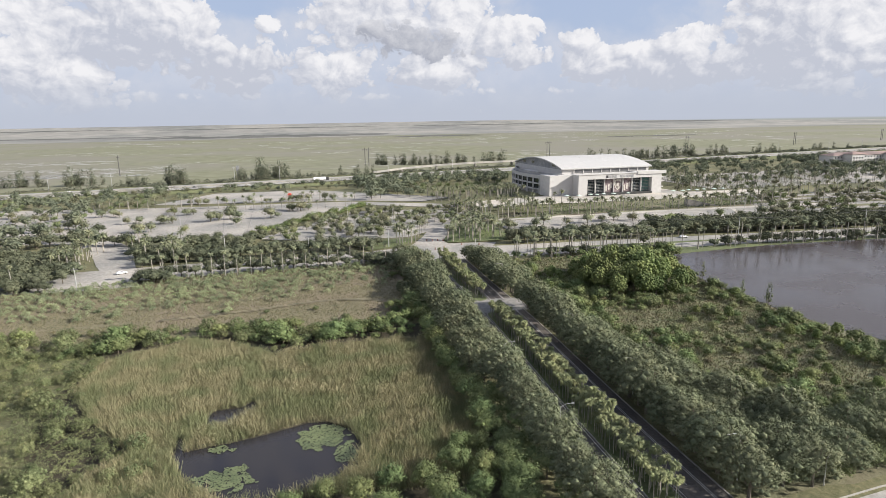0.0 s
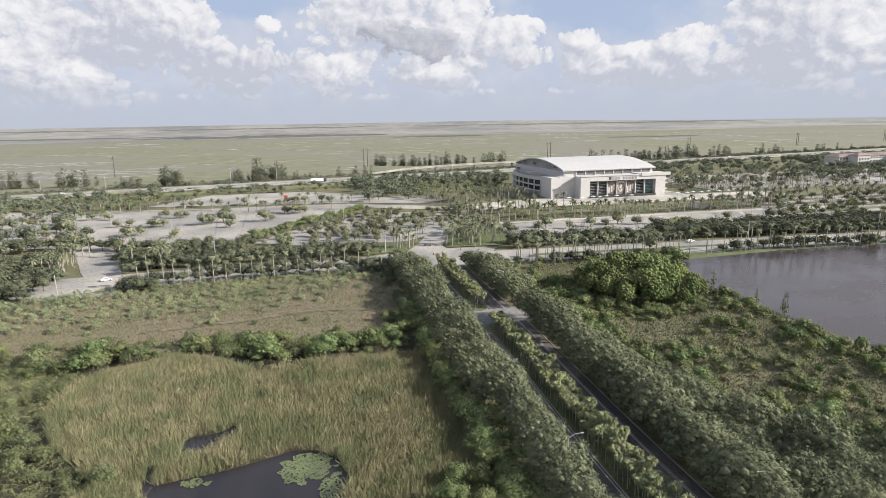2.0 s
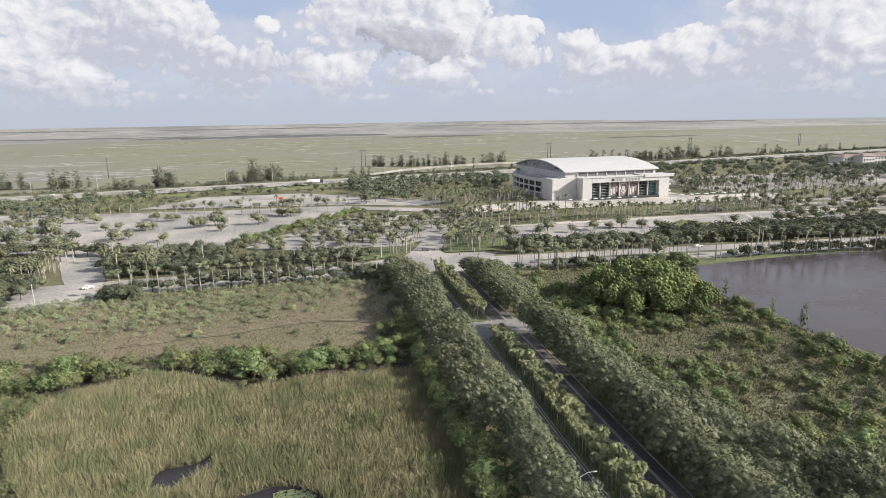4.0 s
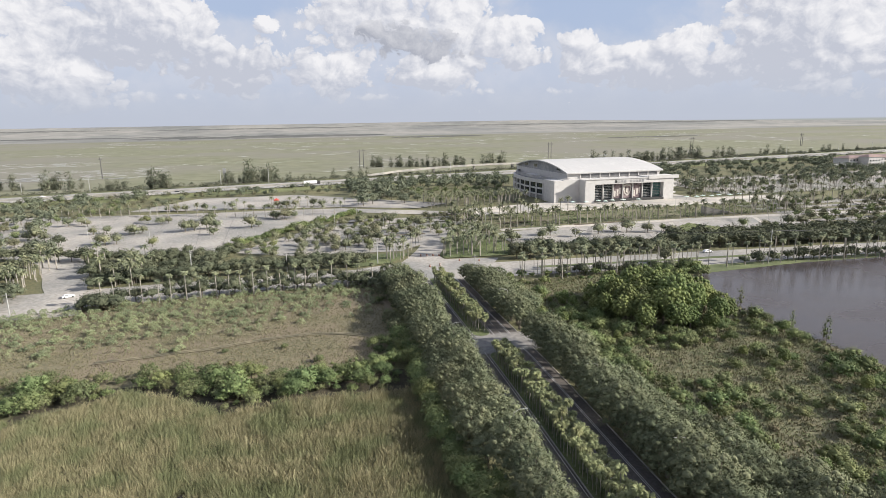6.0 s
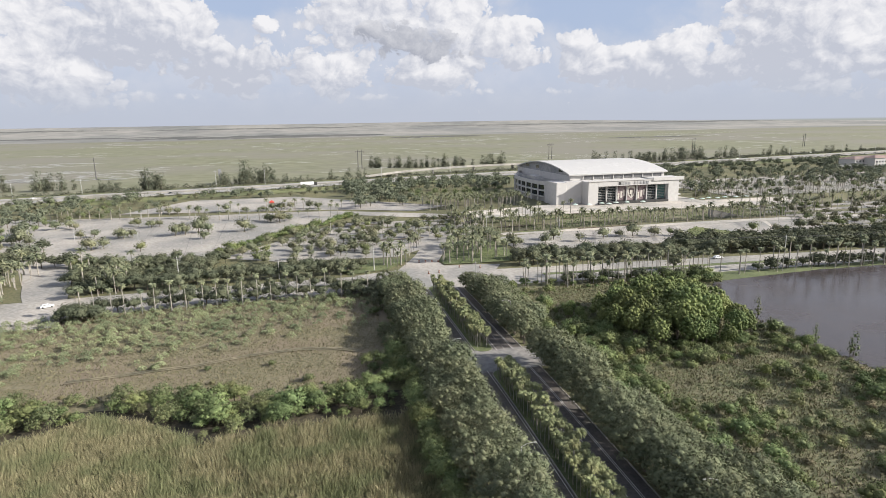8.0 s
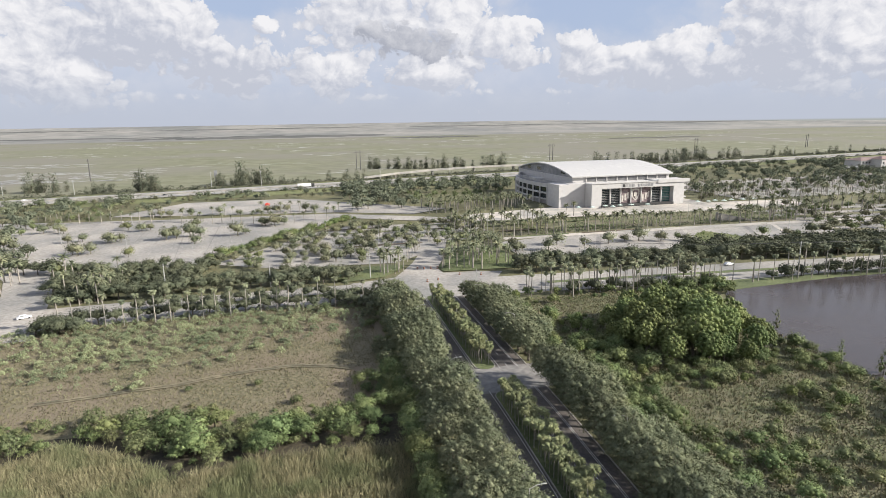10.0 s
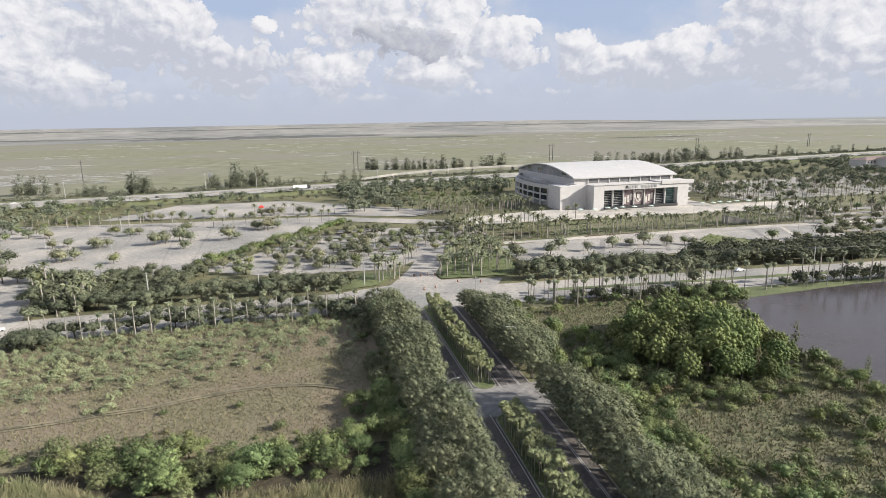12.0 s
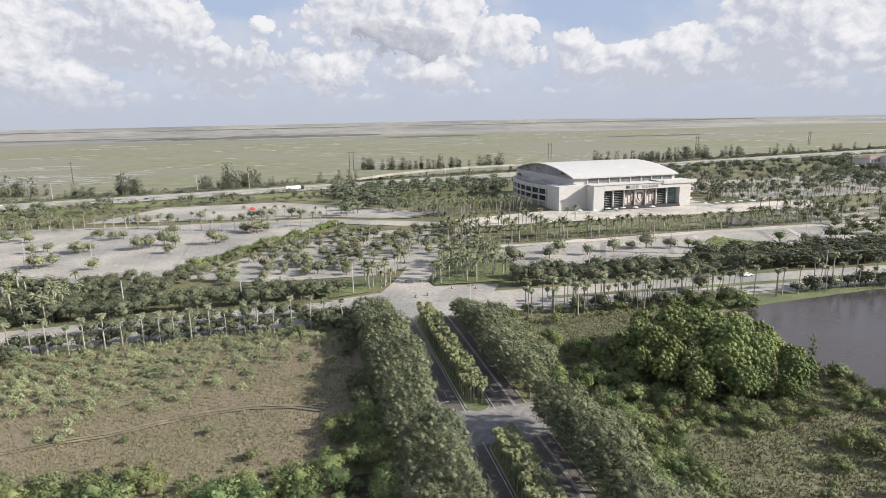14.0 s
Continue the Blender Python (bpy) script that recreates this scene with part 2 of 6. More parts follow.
M_REED = mat("cattail_blade", (0.132, 0.138, 0.070), (0.395, 0.348, 0.210), 0.5, 0.11, 0.8, 0, 0.6, 0, third=(0.180, 0.194, 0.098))
M_TUFT = mat("grass_tuft", (0.12, 0.118, 0.062), (0.23, 0.205, 0.125), 0.15, 0.04, 0.85, 0, 0.6, 0, third=(0.175, 0.162, 0.095))
M_WEED = mat("weed_leaf", (0.14, 0.185, 0.10), (0.32, 0.345, 0.20), 0.3, 0.06, 0.8, 0, 0.6, 0)
M_PAD = mat("lily_pad", (0.11, 0.142, 0.07), (0.20, 0.232, 0.125), 2.0, 0.2, 0.5, 0, 0.6, 0)
M_WHITE = mat("white_stucco", (0.470, 0.457, 0.440), (0.550, 0.536, 0.518), 0.4, 0.05, 0.85, 0.05, third=(0.495, 0.482, 0.466))
M_CLERESTORY = mat("pale_grey_glazing", (0.130, 0.130, 0.132), (0.185, 0.185, 0.188), 0.3, 0.0, 0.2, spec=0.5)
M_ROOF = mat("white_membrane_roof", (0.450, 0.440, 0.422), (0.530, 0.520, 0.500), 0.3, 0.04, 0.6, 0.0, third=(0.475, 0.466, 0.450))
M_GREYWALL = mat("grey_stucco", (0.306, 0.306, 0.315), (0.374, 0.374, 0.383), 0.4, 0.05, 0.85, 0.05)
M_GLASS = mat("dark_glass", (0.012, 0.018, 0.020), (0.03, 0.04, 0.045), 0.3, 0.0, 0.08, spec=0.6)
M_GREENGLASS = mat("green_glass", (0.05, 0.12, 0.11), (0.09, 0.19, 0.17), 0.2, 0.0, 0.08, spec=0.6)
M_DARK = mat("dark_metal", (0.03, 0.03, 0.03), (0.06, 0.06, 0.06), 3.0, 0.0, 0.6)
M_POSTER = mat("banner_cloth", (0.07, 0.045, 0.05), (0.30, 0.24, 0.24), 0.35, 0.0, 0.7)
M_EMBLEM = mat("emblem_pale", (0.45, 0.42, 0.38), (0.62, 0.58, 0.52), 0.6, 0.0, 0.7)
M_RED = mat("red_fabric", (0.50, 0.05, 0.04), (0.62, 0.09, 0.07), 1.0, 0.0, 0.7)
M_TILE = mat("terracotta_roof", (0.21, 0.155, 0.145), (0.30, 0.225, 0.21), 0.5, 0.05, 0.85)
M_POLE = mat("galvanised_pole", (0.38, 0.38, 0.37), (0.50, 0.50, 0.48), 3.0, 0.0, 0.55, metal=0.3)
M_WOOD = mat("weathered_wood_pole", (0.075, 0.072, 0.072), (0.13, 0.125, 0.122), 3.0, 0.0, 0.9)
M_CABLE = mat("cable", (0.05, 0.05, 0.05), (0.09, 0.09, 0.09), 1.0, 0.0, 0.6)
M_CARWHITE = mat("white_car_paint", (0.70, 0.70, 0.70), (0.78, 0.78, 0.78), 1.0, 0.0, 0.3)
M_CARDARK = mat("dark_car_paint", (0.02, 0.022, 0.026), (0.04, 0.042, 0.046), 1.0, 0.0, 0.3)
M_TYRE = mat("tyre", (0.015, 0.015, 0.015), (0.03, 0.03, 0.03), 3.0, 0.0, 0.9)
M_CONE = mat("faded_orange_plastic", (0.22, 0.09, 0.05), (0.30, 0.13, 0.08), 2.0, 0.0, 0.6)
M_GREENCLOTH = mat("pale_umbrella_cloth", (0.42, 0.55, 0.47), (0.62, 0.70, 0.64), 1.0, 0.0, 0.8)


def water(name, tint, rough, ripple):
    m = bpy.data.materials.new(name)
    m.use_nodes = True
    t = m.node_tree
    b = t.nodes["Principled BSDF"]
    pos = wire(t, "ShaderNodeNewGeometry").outputs["Position"]
    big = wire(t, "ShaderNodeTexNoise", {"Vector": pos, "Scale": 0.03, "Detail": 4.0}).outputs[0]
    fine = wire(t, "ShaderNodeTexNoise", {"Vector": pos, "Scale": 0.8, "Detail": 5.0, "Roughness": 0.7}).outputs[0]
    t.links.new(blend(t, big, (*tint, 1), (*[c * 1.5 for c in tint], 1)), b.inputs["Base Color"])
    t.links.new(ramp(t, big, 0.35, 0.65, rough * 0.6, rough * 1.5), b.inputs["Roughness"])
    b.inputs["IOR"].default_value = 1.33
    bn = wire(t, "ShaderNodeBump", {"Height": fine, "Strength": ripple, "Distance": 0.2})
    t.links.new(bn.outputs[0], b.inputs["Normal"])
    return m


M_LAKE = water("lake_water", (0.047, 0.040, 0.040), 0.20, 0.25)
M_POND = water("pond_water", (0.018, 0.017, 0.020), 0.06, 0.03)


# ---- mesh helpers ----
def flat_mesh(name, verts, faces, material):
    me = bpy.data.meshes.new(name)
    me.from_pydata(verts, [], faces)
    me.materials.append(material)
    return me


def as_mesh(name, bm, material):
    me = bpy.data.meshes.new(name)
    bm.normal_update()
    bm.to_mesh(me)
    bm.free()
    me.materials.append(material)
    return me


def part(name, data, material, parent, label="", m=None):
    """One mesh object under a thing or a part; data is a bmesh or a mesh."""
    ob = new(name, as_mesh(name, data, material) if isinstance(data, bmesh.types.BMesh) else data)
    ob.parent = parent
    if m is not None:
        ob.matrix_basis = m
    return tagged(ob, label)


def root(name, label, category, group="", kind="", m=None):
    ob = new(name)
    if m is not None:
        ob.matrix_basis = m
    return tagged(ob, label, category, group, kind)


def add_box(bm, x0, y0, z0, x1, y1, z1, bevel=0.0):
    r = bmesh.ops.create_cube(bm, size=1.0)
    vs = r["verts"]
    for v in vs:
        v.co = Vector((x0 + (v.co.x + 0.5) * (x1 - x0), y0 + (v.co.y + 0.5) * (y1 - y0), z0 + (v.co.z + 0.5) * (z1 - z0)))
    if bevel:
        es = list({e for v in vs for e in v.link_edges})
        bmesh.ops.bevel(bm, geom=es, offset=bevel, segments=1, affect="EDGES")
    return bm


def box(x0, y0, z0, x1, y1, z1, bevel=0.0):
    return add_box(bmesh.new(), x0, y0, z0, x1, y1, z1, bevel)


def add_tube(bm, pts, radii, sides=6):
    """A tapered tube through points."""
    rings = []
    for i, p in enumerate(pts):
        a, b = Vector(pts[max(0, i - 1)]), Vector(pts[min(len(pts) - 1, i + 1)])
        q = (b - a).to_track_quat("Z", "Y")
        rings.append([bm.verts.new(Vector(p) + q @ Vector((radii[i] * math.cos(k * 2 * math.pi / sides), radii[i] * math.sin(k * 2 * math.pi / sides), 0)))
                      for k in range(sides)])
    for a, b in zip(rings, rings[1:]):
        for k in range(sides):
            bm.faces.new((a[k], a[(k + 1) % sides], b[(k + 1) % sides], b[k]))
    bm.faces.new(rings[-1])
    bm.faces.new(list(reversed(rings[0])))
    return bm


def tube(pts, radii, sides=6):
    return add_tube(bmesh.new(), pts, radii, sides)


def structure(name, data, material, label, category):
    ob = new(name, as_mesh(name, data, material) if isinstance(data, bmesh.types.BMesh) else data)
    return tagged(ob, label, category, kind="structure")


LAYER = [0.0]


def layer(z):
    """Flush surfaces lie a few millimetres above one another."""
    LAYER[0] += 0.0045
    return z + LAYER[0]


def sheet(name, pts, z, material, label, category, rag=0.0, step=6.0):
    """A flat sheet with an uneven border where rag is given."""
    z = layer(z)
    out = []
    for i, a in enumerate(pts):
        b = pts[(i + 1) % len(pts)]
        n = max(1, int(math.dist(a, b) / step)) if rag else 1
        for k in range(n):
            x, y = a[0] + (b[0] - a[0]) * k / n, a[1] + (b[1] - a[1]) * k / n
            w = noise.noise_vector(Vector((x * 0.11, y * 0.11, 3.3))) * rag
            out.append((x + w.x, y + w.y, z))
    bm = bmesh.new()
    f = bm.faces.new([bm.verts.new(p) for p in out])
    bm.normal_update()
    if f.normal.z < 0:
        bmesh.ops.reverse_faces(bm, faces=[f])
    bmesh.ops.triangulate(bm, faces=bm.faces)
    return structure(name, bm, material, label, category)


def inside(x, y, pts):
    c = False
    for i in range(len(pts)):
        (xa, ya), (xb, yb) = pts[i - 1], pts[i]
        if (ya > y) != (yb > y) and x < (xb - xa) * (y - ya) / (yb - ya) + xa:
            c = not c
    return c


# ---- plants ----
rng = random.Random(7)


def crown_mesh(name, seed, blobs, leaves, size, material, droop=0.0, core=0.80):
    """A crown of many small bent leaf sprays over several uneven boughs."""
    r = random.Random(seed)
    V, F, N = [], [], []
    heart = Vector((0, 0, sum(b[2] for b in blobs) / len(blobs) - 0.35 * max(b[5] for b in blobs)))
    for cx, cy, cz, rx, ry, rz in blobs:
        base, nu, nv = len(V), 4 if len(blobs) > 20 and core < 0.8 else 5, 2 if len(blobs) > 20 and core < 0.8 else 3
        for j in range(nv + 1):
            for i in range(nu):
                th, ph = math.pi * j / nv, 2 * math.pi * (i + 0.5 * j) / nu
                k = core * r.uniform(0.85, 1.08)
                N.append((math.sin(th) * math.cos(ph), math.sin(th) * math.sin(ph), math.cos(th) + 1e-3))
                V.append((cx + rx * k * math.sin(th) * math.cos(ph), cy + ry * k * math.sin(th) * math.sin(ph), cz + rz * k * math.cos(th)))
        for j in range(nv):
            for i in range(nu):
                F.append((base + j * nu + i, base + (j + 1) * nu + i, base + (j + 1) * nu + (i + 1) % nu, base + j * nu + (i + 1) % nu))
    area = [b[3] * b[4] + b[3] * b[5] + b[4] * b[5] for b in blobs]
    tuft = 5
    for b in r.choices(blobs, area, k=leaves // tuft):
        cx, cy, cz, rx, ry, rz = b
        while True:
            d = Vector((r.gauss(0, 1), r.gauss(0, 1), r.gauss(0.25, 1))).normalized()
            if d.z > -0.55:
                break
        k = r.uniform(0.74, 1.08) + (r.random() < 0.12) * r.uniform(0, 0.16)
        c = Vector((cx + rx * k * d.x, cy + ry * k * d.y, cz + rz * k * d.z))
        for _ in range(tuft):
            p = c + Vector((r.gauss(0, 1), r.gauss(0, 1), r.gauss(0, 0.8))) * size * 1.9
            nrm = (d + Vector((r.gauss(0, 0.36), r.gauss(0, 0.36), r.gauss(0.2, 0.36)))).normalized()
            side = nrm.cross(Vector((r.gauss(0, 1), r.gauss(0, 1), r.gauss(0, 1)))).normalized()
            up = nrm.cross(side)
            s = size * r.uniform(0.55, 1.25)
            w = s * r.uniform(0.32, 0.6)
            i = len(V)
            tip = p + up * s + Vector((0, 0, -droop * s))
            V += [tuple(p - up * s * 0.6 - side * w), tuple(p + side * w - up * s * 0.2 + nrm * 0.1 * s), tuple(tip)]
            F.append((i, i + 1, i + 2))
            N += [tuple(((p - heart).normalized() * 0.55 + d * 0.15 + nrm * 0.6 + Vector((0, 0, 0.1))).normalized())] * 3
    me = flat_mesh(name, V, F, material)
    me.polygons.foreach_set("use_smooth", [True] * len(F))
    me.update()
    me.normals_split_custom_set_from_vertices(N)
    return me


def boughs(seed, rx, rz, cz, n, spread=0.55, small=0.62):
    r = random.Random(seed)
    out = [(0, 0, cz, rx * 0.75, rx * 0.75, rz * 0.85)]
    for i in range(n):
        a = 2 * math.pi * (i + r.uniform(-0.3, 0.3)) / n
        k = r.uniform(0.5, 1.2) * spread * rx
        s = r.uniform(0.6, 1.25) * small
        out.append((k * math.cos(a), k * math.sin(a), cz + rz * (r.uniform(-0.45, 0.25) + 0.35 * (1.2 - k / (spread * rx))), rx * s * r.uniform(.85, 1.2), rx * s * r.uniform(.85, 1.2), rz * s))
    return out


def bumps(seed, rx, rz, cz, n, small):
    """A rounded crown covered with many small boughs."""
    r = random.Random(seed)
    out = [(0, 0, cz, rx * 0.8, rx * 0.8, rz * 0.82)]
    for i in range(n):
        z = 0.98 - 1.45 * (i + 0.5) / n
        a, q = i * 2.39996 + r.uniform(-0.3, 0.3), math.sqrt(max(0.0, 1 - z * z))
        k, s = r.uniform(0.78, 1.0), small * r.uniform(0.7, 1.3)
        out.append((rx * k * q * math.cos(a), rx * k * q * math.sin(a), cz + rz * k * z, rx * s, rx * s, min(rx, rz) * s * 1.1))
    return out


def plume(seed, rx, rz, cz, n, small):
    """A tall, pointed, uneven crown that reaches nearly down to the ground."""
    r = random.Random(seed)
    out = []
    for i in range(n):
        u = (i + 0.5) / n
        w = rx * (1 - 0.85 * u) * r.uniform(0.35, 0.9)
        a, s = i * 2.4 + r.uniform(-0.4, 0.4), rx * small * (1.25 - 0.8 * u) * r.uniform(0.8, 1.3)
        out.append((w * math.cos(a), w * math.sin(a), cz - rz + 2 * rz * u, s, s, s * 1.7))
    return out


def column(seed, rx, rz, cz, n, small):
    """A tall feathery crown with a ragged, rounded top."""
    r = random.Random(seed)
    out = []
    for i in range(n):
        u = (i + 0.5) / n
        w = rx * (1 - 0.6 * u * u) * r.uniform(0.2, 0.95)
        a, s = i * 2.4 + r.uniform(-0.4, 0.4), rx * small * (1.15 - 0.55 * u) * r.uniform(0.7, 1.3)
        out.append((w * math.cos(a), w * math.sin(a), cz - rz + 2 * rz * u * r.uniform(0.85, 1.1), s, s, s * 2.0))
    return out


TEMPLATES = {}


def tree(kind, label, category, variants, name, seed, rx, rz, cz, n, leaves, size, material, trunk=0.25, limbs=4, spread=0.55, small=0.62, droop=0.0, shape=None, core=0.68):
    """Makes the models of a kind of tree: a tapered trunk with limbs, and a crown."""
    TEMPLATES[kind] = []
    for v in range(variants):
        bl = shape(seed * 10 + v, rx, rz, cz, n, small) if shape else boughs(seed * 10 + v, rx, rz, cz, n, spread, small)
        th = root(name, label, category, group=kind)
        bm = bmesh.new()
        h = max(0.4, cz - 0.2 * rz)
        lean = 0.05 * h
        add_tube(bm, [(0, 0, -0.15), (lean * 0.3, 0, h * 0.5), (lean, 0.1, h)], [trunk * 1.3, trunk, trunk * 0.7])
        for b in bl[1:1 + limbs]:
            add_tube(bm, [(lean * 0.5, 0.05, h * 0.6), (b[0] * 0.5, b[1] * 0.5, h * 0.8), (b[0] * 0.9, b[1] * 0.9, b[2])], [trunk * 0.55, trunk * 0.4, trunk * 0.2], 4)
        part("trunk", bm, M_BARK, th)
        part("crown", crown_mesh(name + "_crown", seed * 100 + v, bl, leaves, size, material, droop, core), None, th)
        th["used"] = 0
        TEMPLATES[kind].append(th)


def palm_mesh(seed, h, fronds, length, width, lift, droop, material, segs=4):
    r = random.Random(seed)
    V, F = [], []
    for i in range(fronds):
        a = 2 * math.pi * (i * 0.382 + r.uniform(-0.04, 0.04))
        e = lift + (i / fronds - 0.5) * 1.5 + r.uniform(-0.15, 0.15)
        L = length * r.uniform(0.85, 1.1)
        p, ang = Vector((0, 0, h)), e
        out, sd = Vector((math.cos(a), math.sin(a), 0)), Vector((-math.sin(a), math.cos(a), 0))
        rows = []
        for k in range(segs + 1):
            u = k / segs
            w = width * (math.sin(math.pi * min(1, 0.12 + 0.88 * u)) ** 0.7) * (1 if k % 2 else 0.72) if k < segs else 0.02
            rows.append((p - sd * w - Vector((0, 0, 0.45 * w)), p.copy(), p + sd * w - Vector((0, 0, 0.45 * w))))
            p = p + (out * math.cos(ang) + Vector((0, 0, math.sin(ang)))) * (L / segs)
            ang -= droop / segs * (0.6 + 1.1 * u)
        base = len(V)
        V += [tuple(q) for row in rows for q in row]
        for k in range(segs):
            b = base + 3 * k
            F += [(b, b + 1, b + 4, b + 3), (b + 1, b + 2, b + 5, b + 4)]
    return flat_mesh("fronds", V, F, material)


def palm(kind, label, variants, name, h, fronds, length, width, lift, droop, material, trunk, shaft=False):
    TEMPLATES[kind] = []
    for v in range(variants):
        r = random.Random(v * 31 + len(kind))
        hh = h * r.uniform(0.92, 1.08)
        th = root(name, label, "palm tree", group=kind)
        part("trunk", tube([(0, 0, -0.15), (0.05, 0, hh * 0.5), (r.uniform(-.25, .25), r.uniform(-.25, .25), hh * 0.97)],
                           [trunk * 1.35, trunk * 1.05, trunk * 0.85]), M_PALM_TRUNK, th)
        cr = part("crown", palm_mesh(v * 17 + 3, hh, fronds, length, width, lift, droop, material), None, th)
        if shaft:
            part("crownshaft", tube([(0, 0, hh * 0.86), (0, 0, hh * 0.93), (0, 0, hh * 1.02)], [trunk * 1.0, trunk * 1.15, trunk * 0.5]), M_HAZED_FROND, th, "smooth green crownshaft")
        th["used"] = 0
        TEMPLATES[kind].append(th)


def plant(kind, x, y, s=1.0, z=0.0, sz=None, label=""):
    pool = TEMPLATES[kind]
    th = pool[rng.randrange(len(pool))]
    m = Matrix.LocRotScale((x, y, z), Euler((0, 0, rng.uniform(0, 6.283))), (s, s, sz or s * rng.uniform(0.92, 1.08)))
    if th["used"]:
        o = copy_thing(th, m)
    else:
        th.matrix_basis = m
        o = th
    th["used"] += 1
    if label:
        o["label"] = label
    return o


def clumps(name, label, category, spots, leaves, size, material, seed, hi=1.0):
    """Low growth that nobody could count, as one mesh of leaf sprays: spots are x, y, radius, height."""
    r = random.Random(seed)
    V, F = [], []
    for x, y, rad, ht in spots:
        for _ in range(max(3, int(leaves * rad * rad))):
            a, q = r.uniform(0, 6.283), math.sqrt(r.random())
            px, py = x + rad * q * math.cos(a), y + rad * q * math.sin(a)
            pz = ht * math.sqrt(max(0.0, 1 - q * q)) * r.uniform(0.55, 1.05)
            s = size * r.uniform(0.6, 1.3)
            d, e = r.uniform(0, 6.283), r.uniform(-0.5, 1.2)
            ux, uy, uz = math.cos(d) * math.cos(e) * s, math.sin(d) * math.cos(e) * s, math.sin(e) * s
            wx, wy = -math.sin(d) * s * 0.6, math.cos(d) * s * 0.6
            i = len(V)
            V += [(px - wx * .5, py - wy * .5, max(0, pz - 0.3 * s)), (px + wx, py + wy, pz), (px + ux, py + uy, pz + uz)]
            F.append((i, i + 1, i + 2))
    ob = new(name, flat_mesh(name, V, F, material))
    return tagged(ob, label, category, kind="stuff")


def blades(name, label, category, pts, width, height, material, seed, lean=0.25, per=3):
    r = random.Random(seed)
    V, F = [], []
    for x, y in pts:
        patch = 1 + 0.45 * noise.noise(Vector((x * 0.2, y * 0.2, 1))) + 0.25 * noise.noise(Vector((x * 0.7, y * 0.7, 4)))
        for _ in range(per):
            px, py = x + r.uniform(-.35, .35), y + r.uniform(-.35, .35)
            a, h = r.uniform(0, 6.283), height * patch * r.uniform(0.6, 1.15)
            wx, wy = math.cos(a) * width * 0.5, math.sin(a) * width * 0.5
            lx, ly = r.gauss(0, lean) * h, r.gauss(0, lean) * h
            i = len(V)
            V += [(px - wx, py - wy, 0), (px + wx, py + wy, 0), (px + lx + wx * .4, py + ly + wy * .4, h * 0.96), (px + lx - wx * .4, py + ly - wy * .4, h)]
            F.append((i, i + 1, i + 2, i + 3))
    ob = new(name, flat_mesh(name, V, F, material))
    return tagged(ob, label, category, kind="stuff")


def scatter(n, x0, y0, x1, y1, gap, seed, keep=None):
    """Points at least gap apart."""
    r = random.Random(seed)
    cell, out = {}, []
    for _ in range(n * 8):
        if len(out) >= n:
            break
        x, y = r.uniform(x0, x1), r.uniform(y0, y1)
        if keep and not keep(x, y):
            continue
        c = (int(x // gap), int(y // gap))
        if any(math.dist((x, y), q) < gap for i in (-1, 0, 1) for j in (-1, 0, 1) for q in cell.get((c[0] + i, c[1] + j), ())):
            continue
        cell.setdefault(c, []).append((x, y))
        out.append((x, y))
    return out


tree("oaks", "grey-green live oak with a broad dense crown", "tree", 5, "live_oak", 1, 4.5, 3.5, 5.0, 40, 5000, 0.175, M_OAK, 0.28, small=0.22, shape=bumps, core=0.62)
tree("street_oaks", "dark live oak in a row along the street", "tree", 4, "street_oak", 11, 4.3, 3.2, 4.8, 8, 900, 0.44, M_STREETOAK, 0.26, small=0.46, spread=0.68, core=0.8)
tree("greens", "deep green broadleaf tree with a ragged crown", "tree", 5, "broadleaf_tree", 2, 3.5, 3.2, 4.2, 20, 3000, 0.235, M_BROAD, 0.2, small=0.30, spread=0.82)
tree("bushes", "ragged green bush among rough growth", "bush", 5, "bush", 12, 3.4, 3.1, 3.3, 18, 1500, 0.24, M_BROAD, 0.18, small=0.30, spread=0.82)
tree("brights", "tall bright green tree with clumped foliage", "tree", 4, "tall_tree", 3, 4.6, 6.0, 8.4, 80, 5000, 0.19, M_BRIGHT, 0.35, small=0.17, shape=bumps, core=0.84)
tree("row_bushes", "tall ragged green bush between the reeds and the field", "bush", 5, "hedgerow_bush", 15, 3.4, 3.4, 3.5, 24, 1700, 0.23, M_BROAD, 0.18, small=0.27, spread=0.85)
tree("shrubs", "low green shrub spreading over rough grass", "shrub", 5, "shrub", 4, 1.9, 1.3, 1.1, 7, 650, 0.23, M_BROAD, 0.08, spread=0.75, small=0.45)
tree("willows", "pale olive willow shrub with fine twiggy foliage", "shrub", 5, "willow_shrub", 5, 2.3, 2.2, 1.9, 14, 1100, 0.20, M_WILLOW, 0.09, spread=0.8, small=0.32)
tree("thickets", "feathery olive bush in a tangled thicket", "bush", 4, "thicket_bush", 14, 3.4, 3.2, 3.0, 26, 2000, 0.20, M_WILLOW, 0.12, small=0.24, shape=bumps, core=0.6)
tree("drys", "dry brownish shrub in rough grass", "shrub", 4, "dry_shrub", 6, 1.5, 1.0, 0.8, 6, 420, 0.22, M_DRYBUSH, 0.06, spread=0.75, small=0.45)
tree("lot_trees", "small round shade tree in a parking lot", "tree", 5, "shade_tree", 7, 2.9, 2.3, 3.3, 6, 480, 0.46, M_LOTLEAF, 0.18, small=0.48, spread=0.65, core=0.8)
tree("lot_greens", "small yellow-green shade tree in a parking lot", "tree", 3, "shade_tree", 8, 2.7, 2.2, 3.2, 6, 480, 0.44, M_WILLOW, 0.16, small=0.48, spread=0.65, core=0.8)
